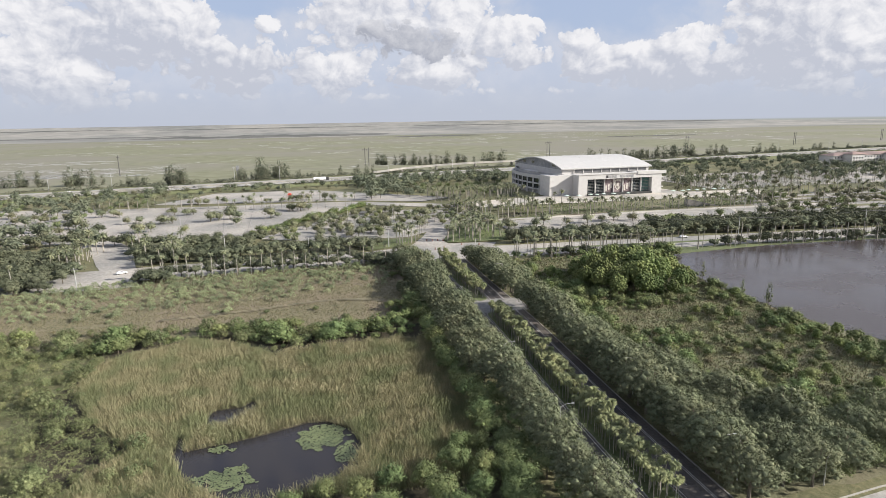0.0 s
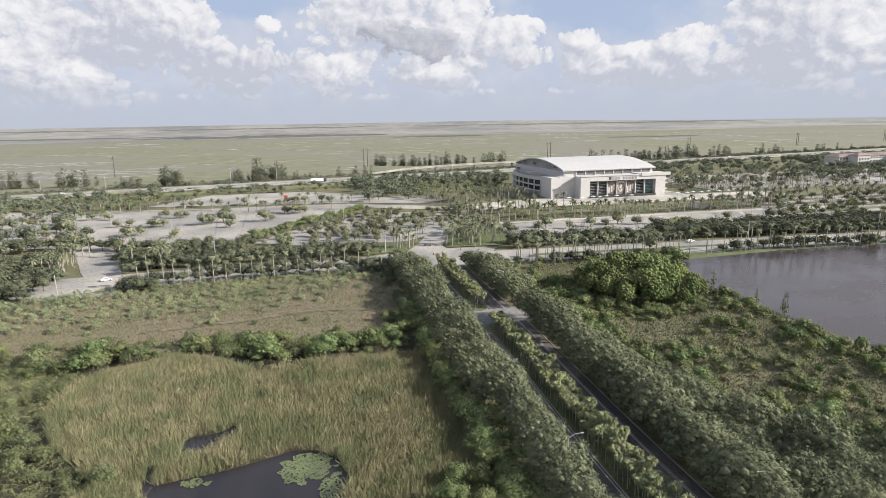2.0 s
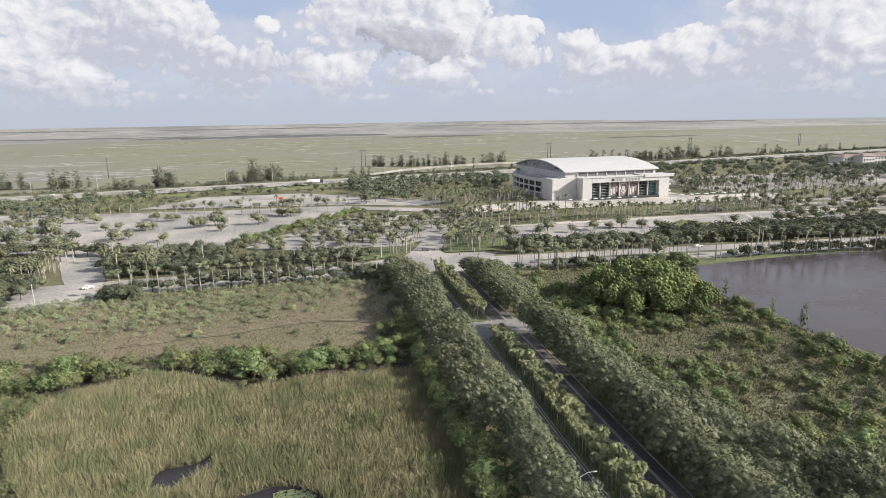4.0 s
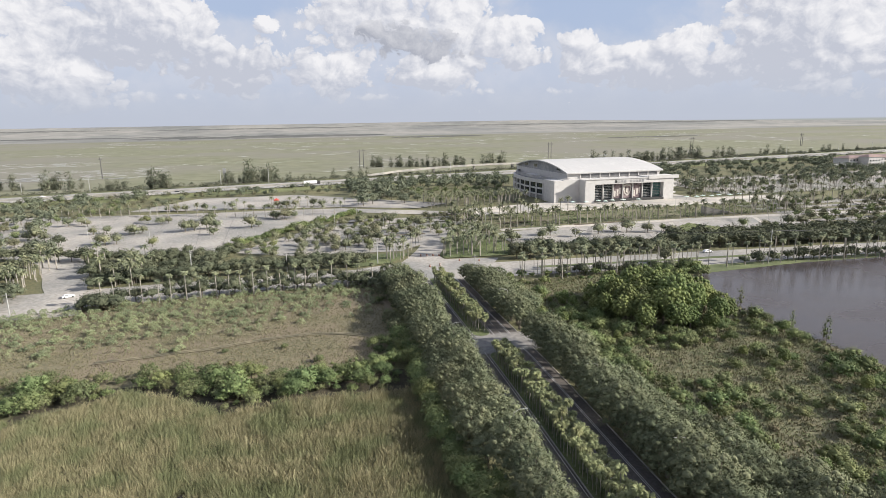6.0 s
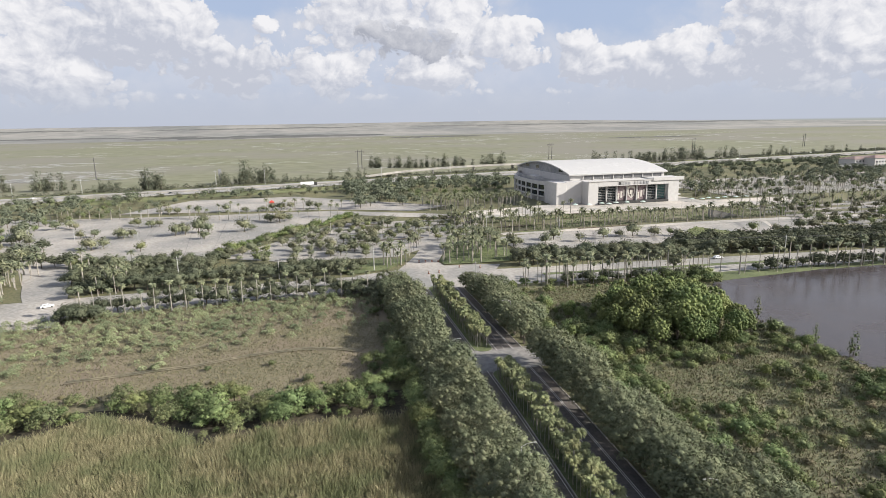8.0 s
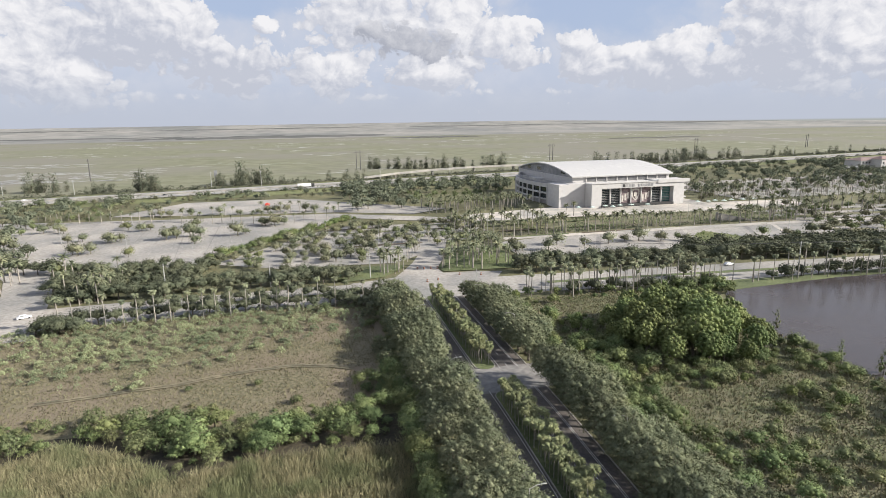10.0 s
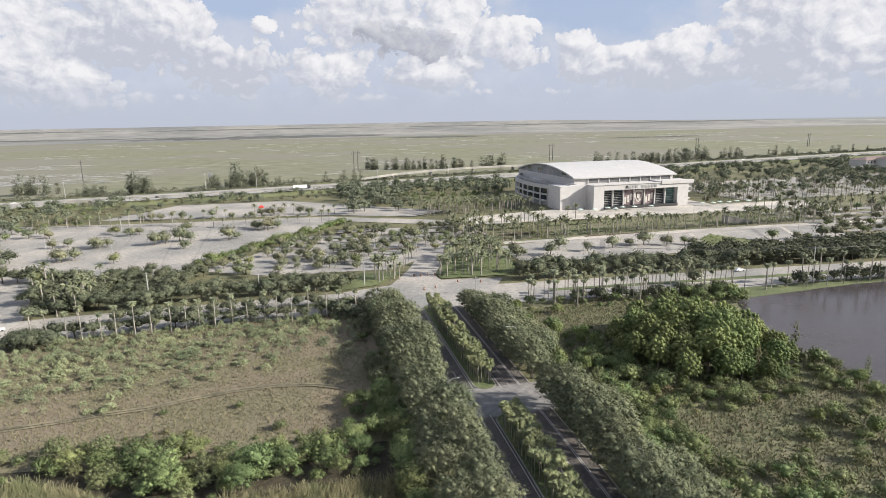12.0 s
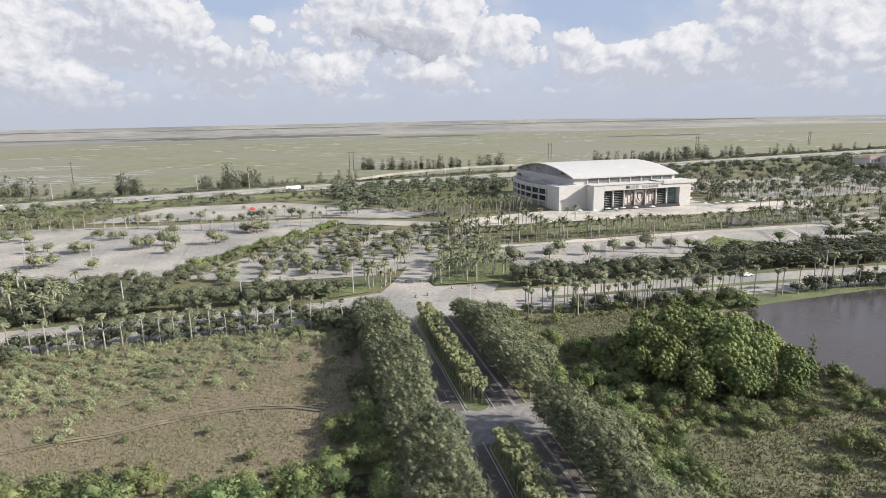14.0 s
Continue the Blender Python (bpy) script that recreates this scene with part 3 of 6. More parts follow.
tree("pines", "tall dark casuarina beside the expressway", "tree", 5, "casuarina", 9, 3.3, 6.6, 7.4, 15, 460, 0.62, M_HAZED_PINE, 0.3, small=0.30, shape=column, core=0.6)
tree("wisps", "wispy pale casuarina with sparse feathery foliage", "tree", 3, "wispy_tree", 13, 1.7, 3.6, 4.6, 13, 420, 0.22, M_WILLOW, 0.1, small=0.26, shape=plume)
# the wood's leaf colour has distance haze painted in
tree("woods", "dark green tree in a dense wood", "tree", 4, "woodland_tree", 10, 4.6, 4.0, 5.5, 6, 420, 0.8, M_HAZED_WOODS, 0.3, small=0.45, spread=0.7, core=0.8)
palm("royals", "tall royal palm with a smooth pale trunk", 4, "royal_palm", 9.0, 19, 3.3, 0.5, 0.5, 1.9, M_HAZED_FROND, 0.26, True)
palm("sabals", "slender sabal palm with a round head", 4, "sabal_palm", 9.8, 24, 1.6, 0.42, 0.2, 1.8, M_HAZED_FROND, 0.17)
palm("mids", "short palm with a pale arching crown in the road median", 5, "median_palm", 4.5, 64, 1.2, 0.15, 0.45, 1.9, M_MEDPALM, 0.09)


def grove(name, label, category, kind, spots, keep=1.0):
    """Far trees of a kind that nobody could count, joined into one mesh for trunks and one for crowns."""
    data = []
    for th in TEMPLATES[kind]:
        sets = []
        for o in th.children:
            me = o.data
            co = np.empty(len(me.vertices) * 3)
            me.vertices.foreach_get("co", co)
            co = co.reshape(-1, 3)
            polys = [tuple(q.vertices) for q in me.polygons]
            if keep < 1 and o.name.startswith("crown") and "palm" not in name:
                # fewer, larger leaf sprays
                kept = []
                for q in polys:
                    if len(q) > 3:
                        kept.append(q)
                    elif rng.random() < keep:
                        mid = co[list(q)].mean(0)
                        co[list(q)] = mid + (co[list(q)] - mid) * keep ** -0.5
                        kept.append(q)
                used = sorted({i for q in kept for i in q})
                place = {i: k for k, i in enumerate(used)}
                co, polys = co[used], [tuple(place[i] for i in q) for q in kept]
            sets.append((o.name.split(".")[0], co, polys, me.materials[0]))
        data.append(sets)
    out = {}
    for x, y, s in spots:
        a = rng.uniform(0, 6.283)
        c, d = math.cos(a) * s, math.sin(a) * s
        for nm, co, polys, mt in data[rng.randrange(len(data))]:
            V, F, _ = out.setdefault(nm, ([], [], mt))
            k = len(V)
            q = np.stack((co[:, 0] * c - co[:, 1] * d + x, co[:, 0] * d + co[:, 1] * c + y, co[:, 2] * s), 1)
            V.extend(map(tuple, q.tolist()))
            F.extend(tuple(i + k for i in p) for p in polys)
    base = tagged(new(name), label, category, kind="stuff")
    for nm, (V, F, mt) in out.items():
        part(nm + "s", flat_mesh(name + "_" + nm, V, F, mt), None, base)
    return base


FAR = {}


def afar(kind, x, y, s):
    FAR.setdefault(kind, []).append((x, y, s))

r2 = random.Random(11)

# ---- ground ----
bm = bmesh.new()
bmesh.ops.create_grid(bm, x_segments=60, y_segments=60, size=4900)
structure("ground", bm, M_GROUND, "dry grass and sandy soil", "ground")


def ew(x):
    """The expressway's middle line."""
    return 716 + 0.2 * x


def marsh_z(off):
    """The far marsh lifts a little just before the horizon."""
    return 0.06 + 59 * (max(0.0, off - 2700) / 1400) ** 2


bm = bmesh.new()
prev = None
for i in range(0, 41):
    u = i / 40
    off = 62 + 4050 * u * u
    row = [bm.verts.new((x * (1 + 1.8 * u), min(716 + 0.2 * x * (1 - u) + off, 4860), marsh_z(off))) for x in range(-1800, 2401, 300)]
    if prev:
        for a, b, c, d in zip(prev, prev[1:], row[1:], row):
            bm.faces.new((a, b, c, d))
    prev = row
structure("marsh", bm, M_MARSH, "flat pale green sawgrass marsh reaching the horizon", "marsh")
# far sheet over the marsh whose pale colour is painted haze
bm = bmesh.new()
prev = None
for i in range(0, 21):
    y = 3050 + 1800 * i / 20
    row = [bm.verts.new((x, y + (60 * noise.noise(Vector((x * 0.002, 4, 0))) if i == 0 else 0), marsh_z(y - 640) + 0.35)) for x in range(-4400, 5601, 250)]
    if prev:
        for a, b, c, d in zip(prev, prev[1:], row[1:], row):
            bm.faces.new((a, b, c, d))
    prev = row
structure("far_marsh", bm, M_HAZEMARSH, "far marsh below the horizon, with haze painted into its pale colour", "marsh")


def marsh_band(name, x0, x1, y, half, material, label, seed):
    """A ragged long band lying on the marsh."""
    r = random.Random(seed)
    n = 30
    bm = bmesh.new()
    a, b = [], []
    for k in range(n + 1):
        u = k / n
        x, taper = x0 + (x1 - x0) * u, math.sin(math.pi * min(1, max(0, u))) ** 0.4
        yc = y + r.uniform(-.3, .3) * half
        for lst, s in ((a, -1), (b, 1)):
            yy = yc + s * half * taper * r.uniform(0.6, 1.2)
            lst.append(bm.verts.new((x, yy, marsh_z(yy - 640) + 0.7)))
    for k in range(n):
        bm.faces.new((a[k], a[k + 1], b[k + 1], b[k]))
    bmesh.ops.recalc_face_normals(bm, faces=bm.faces)
    structure(name, bm, material, label, "marsh")


for k, (x0, x1, y, h) in enumerate(((-2500, -600, 3760, 70), (-1000, 420, 3500, 260), (330, 760, 2780, 130), (-1100, 480, 4500, 40), (1000, 1380, 2000, 45), (700, 2100, 4460, 45), (1900, 4600, 4440, 60), (-2400, -1300, 4560, 40))):
    marsh_band("marsh_band_%d" % (k + 1), x0, x1, y, h, M_FARMARSH, "long dark band of trees across the marsh", k)
# flooded patches; their paleness is reflected sky put into the colour
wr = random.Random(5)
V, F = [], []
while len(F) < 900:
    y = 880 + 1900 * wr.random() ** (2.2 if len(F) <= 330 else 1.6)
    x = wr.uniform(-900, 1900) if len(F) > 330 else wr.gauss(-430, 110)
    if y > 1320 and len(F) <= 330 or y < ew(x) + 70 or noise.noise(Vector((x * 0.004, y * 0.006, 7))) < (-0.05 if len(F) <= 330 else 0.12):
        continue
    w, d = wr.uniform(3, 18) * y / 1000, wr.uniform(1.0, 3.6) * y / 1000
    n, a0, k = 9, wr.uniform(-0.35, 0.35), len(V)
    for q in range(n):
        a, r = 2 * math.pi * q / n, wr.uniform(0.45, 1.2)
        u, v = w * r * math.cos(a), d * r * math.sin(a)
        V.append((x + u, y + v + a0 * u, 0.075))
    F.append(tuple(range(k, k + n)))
tagged(new("flooded_patches", flat_mesh("flooded_patches", V, F, M_WET_SKY)), "many small pale flooded patches in the marsh", "water", kind="stuff")

sheet("field", [(-190, 180), (-110, 190), (-36, 180), (-24, 200), (-22, 272), (-60, 277), (-130, 270), (-190, 258)], 0.04, M_FIELD, "mown rough grass field with bare brown patches", "field", 2.0)
sheet("scrubland", [(14, 76), (60, 77), (110, 90), (98, 118), (100, 150), (92, 200), (108, 246), (60, 258), (14, 262)], 0.04, M_SCRUB, "rough grass scrubland beside the lake", "field", 2.0)
sheet("reed_bed", [(-112, 92), (-24, 84), (-24, 182), (-60, 182), (-118, 192), (-125, 150)], 0.03, M_SOIL, "dark wet soil under the reeds", "ground", 2.0)
POND = [(-89.5, 116), (-89.8, 123), (-88.2, 124), (-87.6, 117.6), (-84, 118), (-79, 118.6), (-74.5, 120), (-68, 122.2), (-63.4, 123.6), (-58.5, 122.6), (-53.6, 118), (-51.8, 111), (-53.5, 105), (-58, 100), (-67, 97), (-77, 98), (-83.5, 104), (-86.5, 108.5)]
POND2 = [(-84.6, 127), (-85.2, 133), (-83, 134.8), (-78, 135), (-75.6, 137.5), (-73.6, 135), (-76.5, 130), (-80.5, 126.4)]
sheet("pond_1", POND, 0.08, M_POND, "dark still pond among the reeds", "water", 1.0, 2.0)
sheet("pond_2", POND2, 0.08, M_POND, "small dark pool among the reeds", "water", 0.6, 2.0)
LAKE = [(97, 110), (102, 128), (96, 152), (93, 176), (91, 200), (96, 226), (112, 248), (150, 251), (180, 252), (240, 249), (330, 240), (480, 215), (480, 60), (180, 60), (110, 92)]
sheet("lake", LAKE, 0.08, M_LAKE, "grey lake under a cloudy sky", "water", 2.2)
sheet("lake_bank", [(108, 247), (150, 250.5), (180, 251.5), (240, 248.5), (330, 239.5), (480, 214), (484, 221), (330, 246), (240, 255.5), (180, 258.5), (108, 260)], 0.12, M_LAWN, "mown grass bank of the lake", "lawn", 1.0)

# ---- roads ----
def street(x):
    return 284 - 0.073 * (x + 30) if x > -30 else 284 - 0.0002 * (x + 30) ** 2


def strip(name, line, left, right, z, material, label, category, rise=0.0):
    """A band along a line of points, between two sideways offsets."""
    bm = bmesh.new()
    z = z if rise else layer(z)
    rows = []
    for i, p in enumerate(line):
        a, b = Vector(line[max(0, i - 1)]), Vector(line[min(len(line) - 1, i + 1)])
        d = (b - a).normalized()
        s = Vector((d.y, -d.x))
        rows.append([(p[0] + s.x * o, p[1] + s.y * o) for o in (left, right)])
    if rise:
        prof = [[bm.verts.new((*r[0], z)), bm.verts.new((*r[0], z + rise)), bm.verts.new((*r[1], z + rise)), bm.verts.new((*r[1], z))] for r in rows]
        for a, b in zip(prof, prof[1:]):
            for k in range(3):
                bm.faces.new((a[k], b[k], b[k + 1], a[k + 1]))
        bm.faces.new(prof[0])
        bm.faces.new(list(reversed(prof[-1])))
    else:
        prof = [[bm.verts.new((*r[0], z)), bm.verts.new((*r[1], z))] for r in rows]
        for a, b in zip(prof, prof[1:]):
            bm.faces.new((a[0], a[1], b[1], b[0]))
    bmesh.ops.recalc_face_normals(bm, faces=bm.faces)
    return structure(name, bm, material, label, category)


def bend(y):
    """How far the avenue swings aside towards its near end."""
    u = min(1.0, max(0.0, (185 - y) / 90))
    return -1.9 * u * u * (3 - 2 * u)


def along(x, y0, y1, step=8.0):
    """A line of points beside the avenue's middle."""
    n = max(1, int((y1 - y0) / step))
    return [(x + bend(y0 + (y1 - y0) * k / n), y0 + (y1 - y0) * k / n) for k in range(n + 1)]


AVENUE = along(0, 60, 277)
CROSS = [(x, street(x)) for x in range(-420, 421, 20)]
strip("road_avenue", AVENUE, -11.2, 11.2, 0.06, M_ASPHALT, "asphalt avenue with two carriageways, colour darkened as if shaded", "road")
strip("road_cross_street", CROSS, -13, 13, 0.07, M_LOT, "pale cross street with two carriageways", "road")
# paler grey sheet on the avenue paints sunlight into the gap's paving
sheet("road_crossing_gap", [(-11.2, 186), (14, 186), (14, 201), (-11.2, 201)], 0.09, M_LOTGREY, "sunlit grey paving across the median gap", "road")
sheet("plaza_junction", [(-12, 272), (22, 272), (32, 290), (38, 301), (26, 304), (12, 305.5), (11, 314), (19, 335), (30, 376), (19, 378), (10, 350), (2, 328), (-3, 317), (-10, 303), (-30, 298)], 0.10, M_LOT, "wide pale junction at the arena entrance", "road")
sheet("side_junction", [(-200, 262), (-160, 258), (-133, 258), (-134, 268), (-140, 288), (-147, 312), (-153, 332), (-160, 352), (-172, 370), (-205, 386), (-300, 398), (-300, 383), (-205, 371), (-190, 363), (-178, 345), (-168, 320), (-162, 304), (-156, 291), (-168, 285), (-200, 282)], 0.10, M_LOT, "wide pale junction at a side entrance", "road")
sheet("road_south", [(-300, 44), (-300, 62), (14, 62), (20, 69), (26, 72), (37, 73.2), (90, 74), (150, 62), (320, 62), (320, 44)], 0.09, M_CONCRETE, "sunlit street at the end of the avenue", "road")
strip("kerb_south", [(14, 63), (20, 70), (26, 73), (37, 74.2), (90, 75)], -0.15, 0.15, 0.05, M_CONCRETE, "pale concrete kerb", "kerb", 0.16)
for i, (y0, y1) in enumerate(((72, 186.5), (200, 272))):
    for name, half, z0, z1, mt, label, cat in (("median_kerb_%d", 3.0, 0.06, 0.22, M_CONCRETE, "pale concrete kerb round the median", "kerb"),
                                               ("median_%d", 2.72, 0.20, 0.235, M_LAWN, "grass median between the carriageways", "median")):
        out = []
        for e, a0 in ((y0 + half, math.pi), (y1 - half, 0.0)):
            out += [(half * math.cos(a0 + math.pi * k / 8), e + half * math.sin(a0 + math.pi * k / 8)) for k in range(9)]
            if a0:
                out += [(half, e + (y1 - y0 - 2 * half) * k / 20) for k in range(1, 20)]
            else:
                out += [(-half, e - (y1 - y0 - 2 * half) * k / 20) for k in range(1, 20)]
        bm = bmesh.new()
        lo = [bm.verts.new((x + bend(y), y, z0)) for x, y in out]
        hi = [bm.verts.new((x + bend(y), y, z1)) for x, y in out]
        for k in range(len(out)):
            bm.faces.new((lo[k - 1], lo[k], hi[k], hi[k - 1]))
        bmesh.ops.triangulate(bm, faces=[bm.faces.new(hi)])
        structure(name % (i + 1), bm, mt, label, cat)
for s in (-1, 1):
    for k, (a, b) in enumerate(((76, 187), (200, 270))):
        strip("kerb_%d" % (6 + s + 4 * k), along(s * 11.35, a, b), -0.15, 0.15, 0.05, M_CONCRETE, "concrete roadside kerb", "kerb", 0.16)
    for a, b in ((72, 187), (200, 272)):
        for k, o in enumerate((8.25, 8.65, 3.5)):
            strip("lane_line_%d" % (a + 3 * k + s), along(s * o, a, b), -0.08, 0.08, 0.105, M_PAINT, "white lane edge line", "road marking")
dash = flat_mesh("dash", [(-0.07, 0, 0), (0.07, 0, 0), (0.07, 3, 0), (-0.07, 3, 0)], [(0, 1, 2, 3)], M_PAINT)
for s in (-1, 1):
    lane = root("lane_dashes", "dashed white lane line", "road marking", kind="structure")
    for y in range(74, 272, 9):
        part("dash", dash, None, lane, m=pose(s * 5.9 + bend(y), y, 0.125))
strip("street_median", [(x, street(x)) for x in range(50, 421, 10)], -1.6, 1.6, 0.07, M_LAWN, "grass median of the cross street", "median", 0.15)
strip("street_median_west", [(x, street(x)) for x in range(-130, -33, 10)], -1.6, 1.6, 0.07, M_LAWN, "grass median of the cross street", "median", 0.15)

# parking lots
STALL = flat_mesh("stall_line", [(-0.09, 0, 0), (0.09, 0, 0), (0.09, 9, 0), (-0.09, 9, 0)], [(0, 1, 2, 3)], M_LOTPAINT)
LOT_W = [(-330, 400), (-176, 376), (-110, 345), (-98, 352), (-88, 380), (-40, 446), (-20, 470), (-24, 500), (-80, 506), (-127, 508), (-214, 520), (-330, 545)]
sheet("parking_west", LOT_W, 0.10, M_LOT, "wide empty sun-bleached parking lot", "parking lot")
sheet("parking_middle", [(-92, 352), (-60, 334), (-6, 330), (10, 345), (22, 376), (60, 376), (62, 432), (-10, 440), (-30, 440)], 0.10, M_LOT, "parking lot with tree islands", "parking lot")
sheet("parking_east", [(60, 322), (320, 316), (520, 300), (520, 440), (160, 428), (60, 376)], 0.11, M_SCRUB, "grass and hedges between parking lanes", "lawn")
sheet("parking_front", [(56, 324), (150, 320), (236, 317), (262, 345), (262, 368), (90, 369), (56, 362)], 0.12, M_LOT, "pale parking lot before the arena with a few round trees", "parking lot")
for k in range(6):
    y = 326 + k * 17.0
    strip("parking_lane_%d" % (k + 1), [(262, y), (330, y - 2), (520, y - 8)], -4.2, 4.2, 0.12, M_LOT if k % 3 else M_LOTGREY, "parking lane between grass strips", "parking lot")
for k, x in enumerate((280, 340, 410)):
    strip("parking_aisle_%d" % (k + 1), [(x, 322), (x + 18, 424)], -3, 3, 0.13, M_LOT, "cross lane of the parking lot", "parking lot")
for k, x in enumerate((98, 116, 135, 154, 196, 216)):
    strip("parking_seam_%d" % (k + 1), [(x, 326), (x + 20, 364)], -1.3, 1.3, 0.14, M_PLAZA if k % 2 else M_LOTGREY, "narrow strip between parking bays", "parking lot")
strip("road_palm_drive", [(62, 371), (110, 370.5), (200, 369.5), (270, 367), (330, 362)], -3.6, 3.6, 0.15, M_PLAZA, "pale drive along a row of royal palms", "road")
PATCH = [(160, 320), (180, 318), (195, 332), (187, 347), (182, 358), (167, 346)]
sheet("green_patch", PATCH, 0.15, M_BERM, "bright overgrown grass patch", "lawn", 1.0)
sheet("parking_north", [(-190, 536), (-24, 506), (30, 480), (60, 500), (-10, 560), (-60, 604), (-150, 606)], 0.10, M_LOT, "pale parking lot below the expressway", "parking lot")
sheet("parking_far", [(300, 470), (700, 460), (700, 620), (300, 600)], 0.10, M_LOT, "far parking lot between palms", "parking lot")
sheet("arena_plaza", [(60, 432), (200, 426), (340, 424), (340, 458), (262, 462), (255, 600), (150, 480), (60, 462)], 0.13, M_PLAZA, "pale paved plaza before the arena", "plaza")
sheet("road_ring", [(-230, 518), (-24, 497), (40, 462), (60, 446), (60, 436), (20, 452), (-40, 488), (-230, 508)], 0.12, M_LOT, "pale ring road past the parking lots", "road")

for k, (xa, ya, xb, yb) in enumerate(((-110, 348, -127, 490), (-138, 360, -152, 500), (-172, 385, -190, 515), (-98, 352, -104, 470), (-205, 395, -222, 515))):
    strip("lot_seam_%d" % (k + 1), [(xa, ya), (xb, yb)], -0.16, 0.16, 0.11, M_LOTGREY, "dark seam across the bleached parking lot", "parking lot")
for k in range(9):
    y = 372 + k * 15
    xa, xb = -190 + k * 3, -86 + k * 6
    row = root("stall_lines", "worn white parking stall lines", "road marking", kind="structure")
    x = xa
    while x < xb:
        part("stall_line", STALL, None, row, m=pose(x, y + 0.12 * (xa - x), LAYER[0] + 0.11, 0, 0, 6))
        x += 5.4
# ---- expressway ----
EXP = [(x, ew(x)) for x in range(-1200, 2001, 80)]
strip("expressway_verge", EXP, -44, 62, 0.05, M_BERM, "grassy expressway verge", "verge")
for i, o in enumerate((-14, 14)):
    strip("expressway_%d" % (i + 1), EXP, o - 11, o + 11, 0.9, M_CONCRETE, "pale concrete expressway carriageway", "road", 0.2)
strip("expressway_barrier", EXP, -0.4, 0.4, 0.9, M_CONCRETE, "concrete median barrier", "barrier", 1.2)
RAMP = [(20, 760), (60, 778), (110, 794), (170, 812), (230, 826), (300, 836), (380, 838)]
bm = bmesh.new()
rr = []
for i, p in enumerate(RAMP):
    z = 1.0 + 7.0 * math.sin(math.pi * (i + 1) / 8)
    rr.append([bm.verts.new((p[0], p[1] - 5, z - 1.6)), bm.verts.new((p[0], p[1] - 5, z + 1.0)), bm.verts.new((p[0], p[1] - 4.6, z + 1.0)), bm.verts.new((p[0], p[1] - 4.6, z)),
               bm.verts.new((p[0], p[1] + 5, z)), bm.verts.new((p[0], p[1] + 5, z - 1.6))])
for a, b in zip(rr, rr[1:]):
    for k in range(6):
        bm.faces.new((a[k], b[k], b[(k + 1) % 6], a[(k + 1) % 6]))
bmesh.ops.recalc_face_normals(bm, faces=bm.faces)
structure("overpass_deck", bm, M_CONCRETE, "pale concrete overpass with parapet", "overpass")
for i, p in enumerate(RAMP[1:-1]):
    z = 1.0 + 7.0 * math.sin(math.pi * (i + 2) / 8)
    structure("overpass_pier_%d" % (i + 1), box(p[0] - 1, p[1] - 3.5, 0, p[0] + 1, p[1] + 3.5, z - 1.6, 0.1), M_CONCRETE, "concrete overpass pier", "pier")

# ---- arena ----
A = root("arena", "large white arena with a curved roof and glazed front", "arena", m=pose(163, 463, 0, 0, 0, 1.5))
FW, FH = 80.0, 18.3


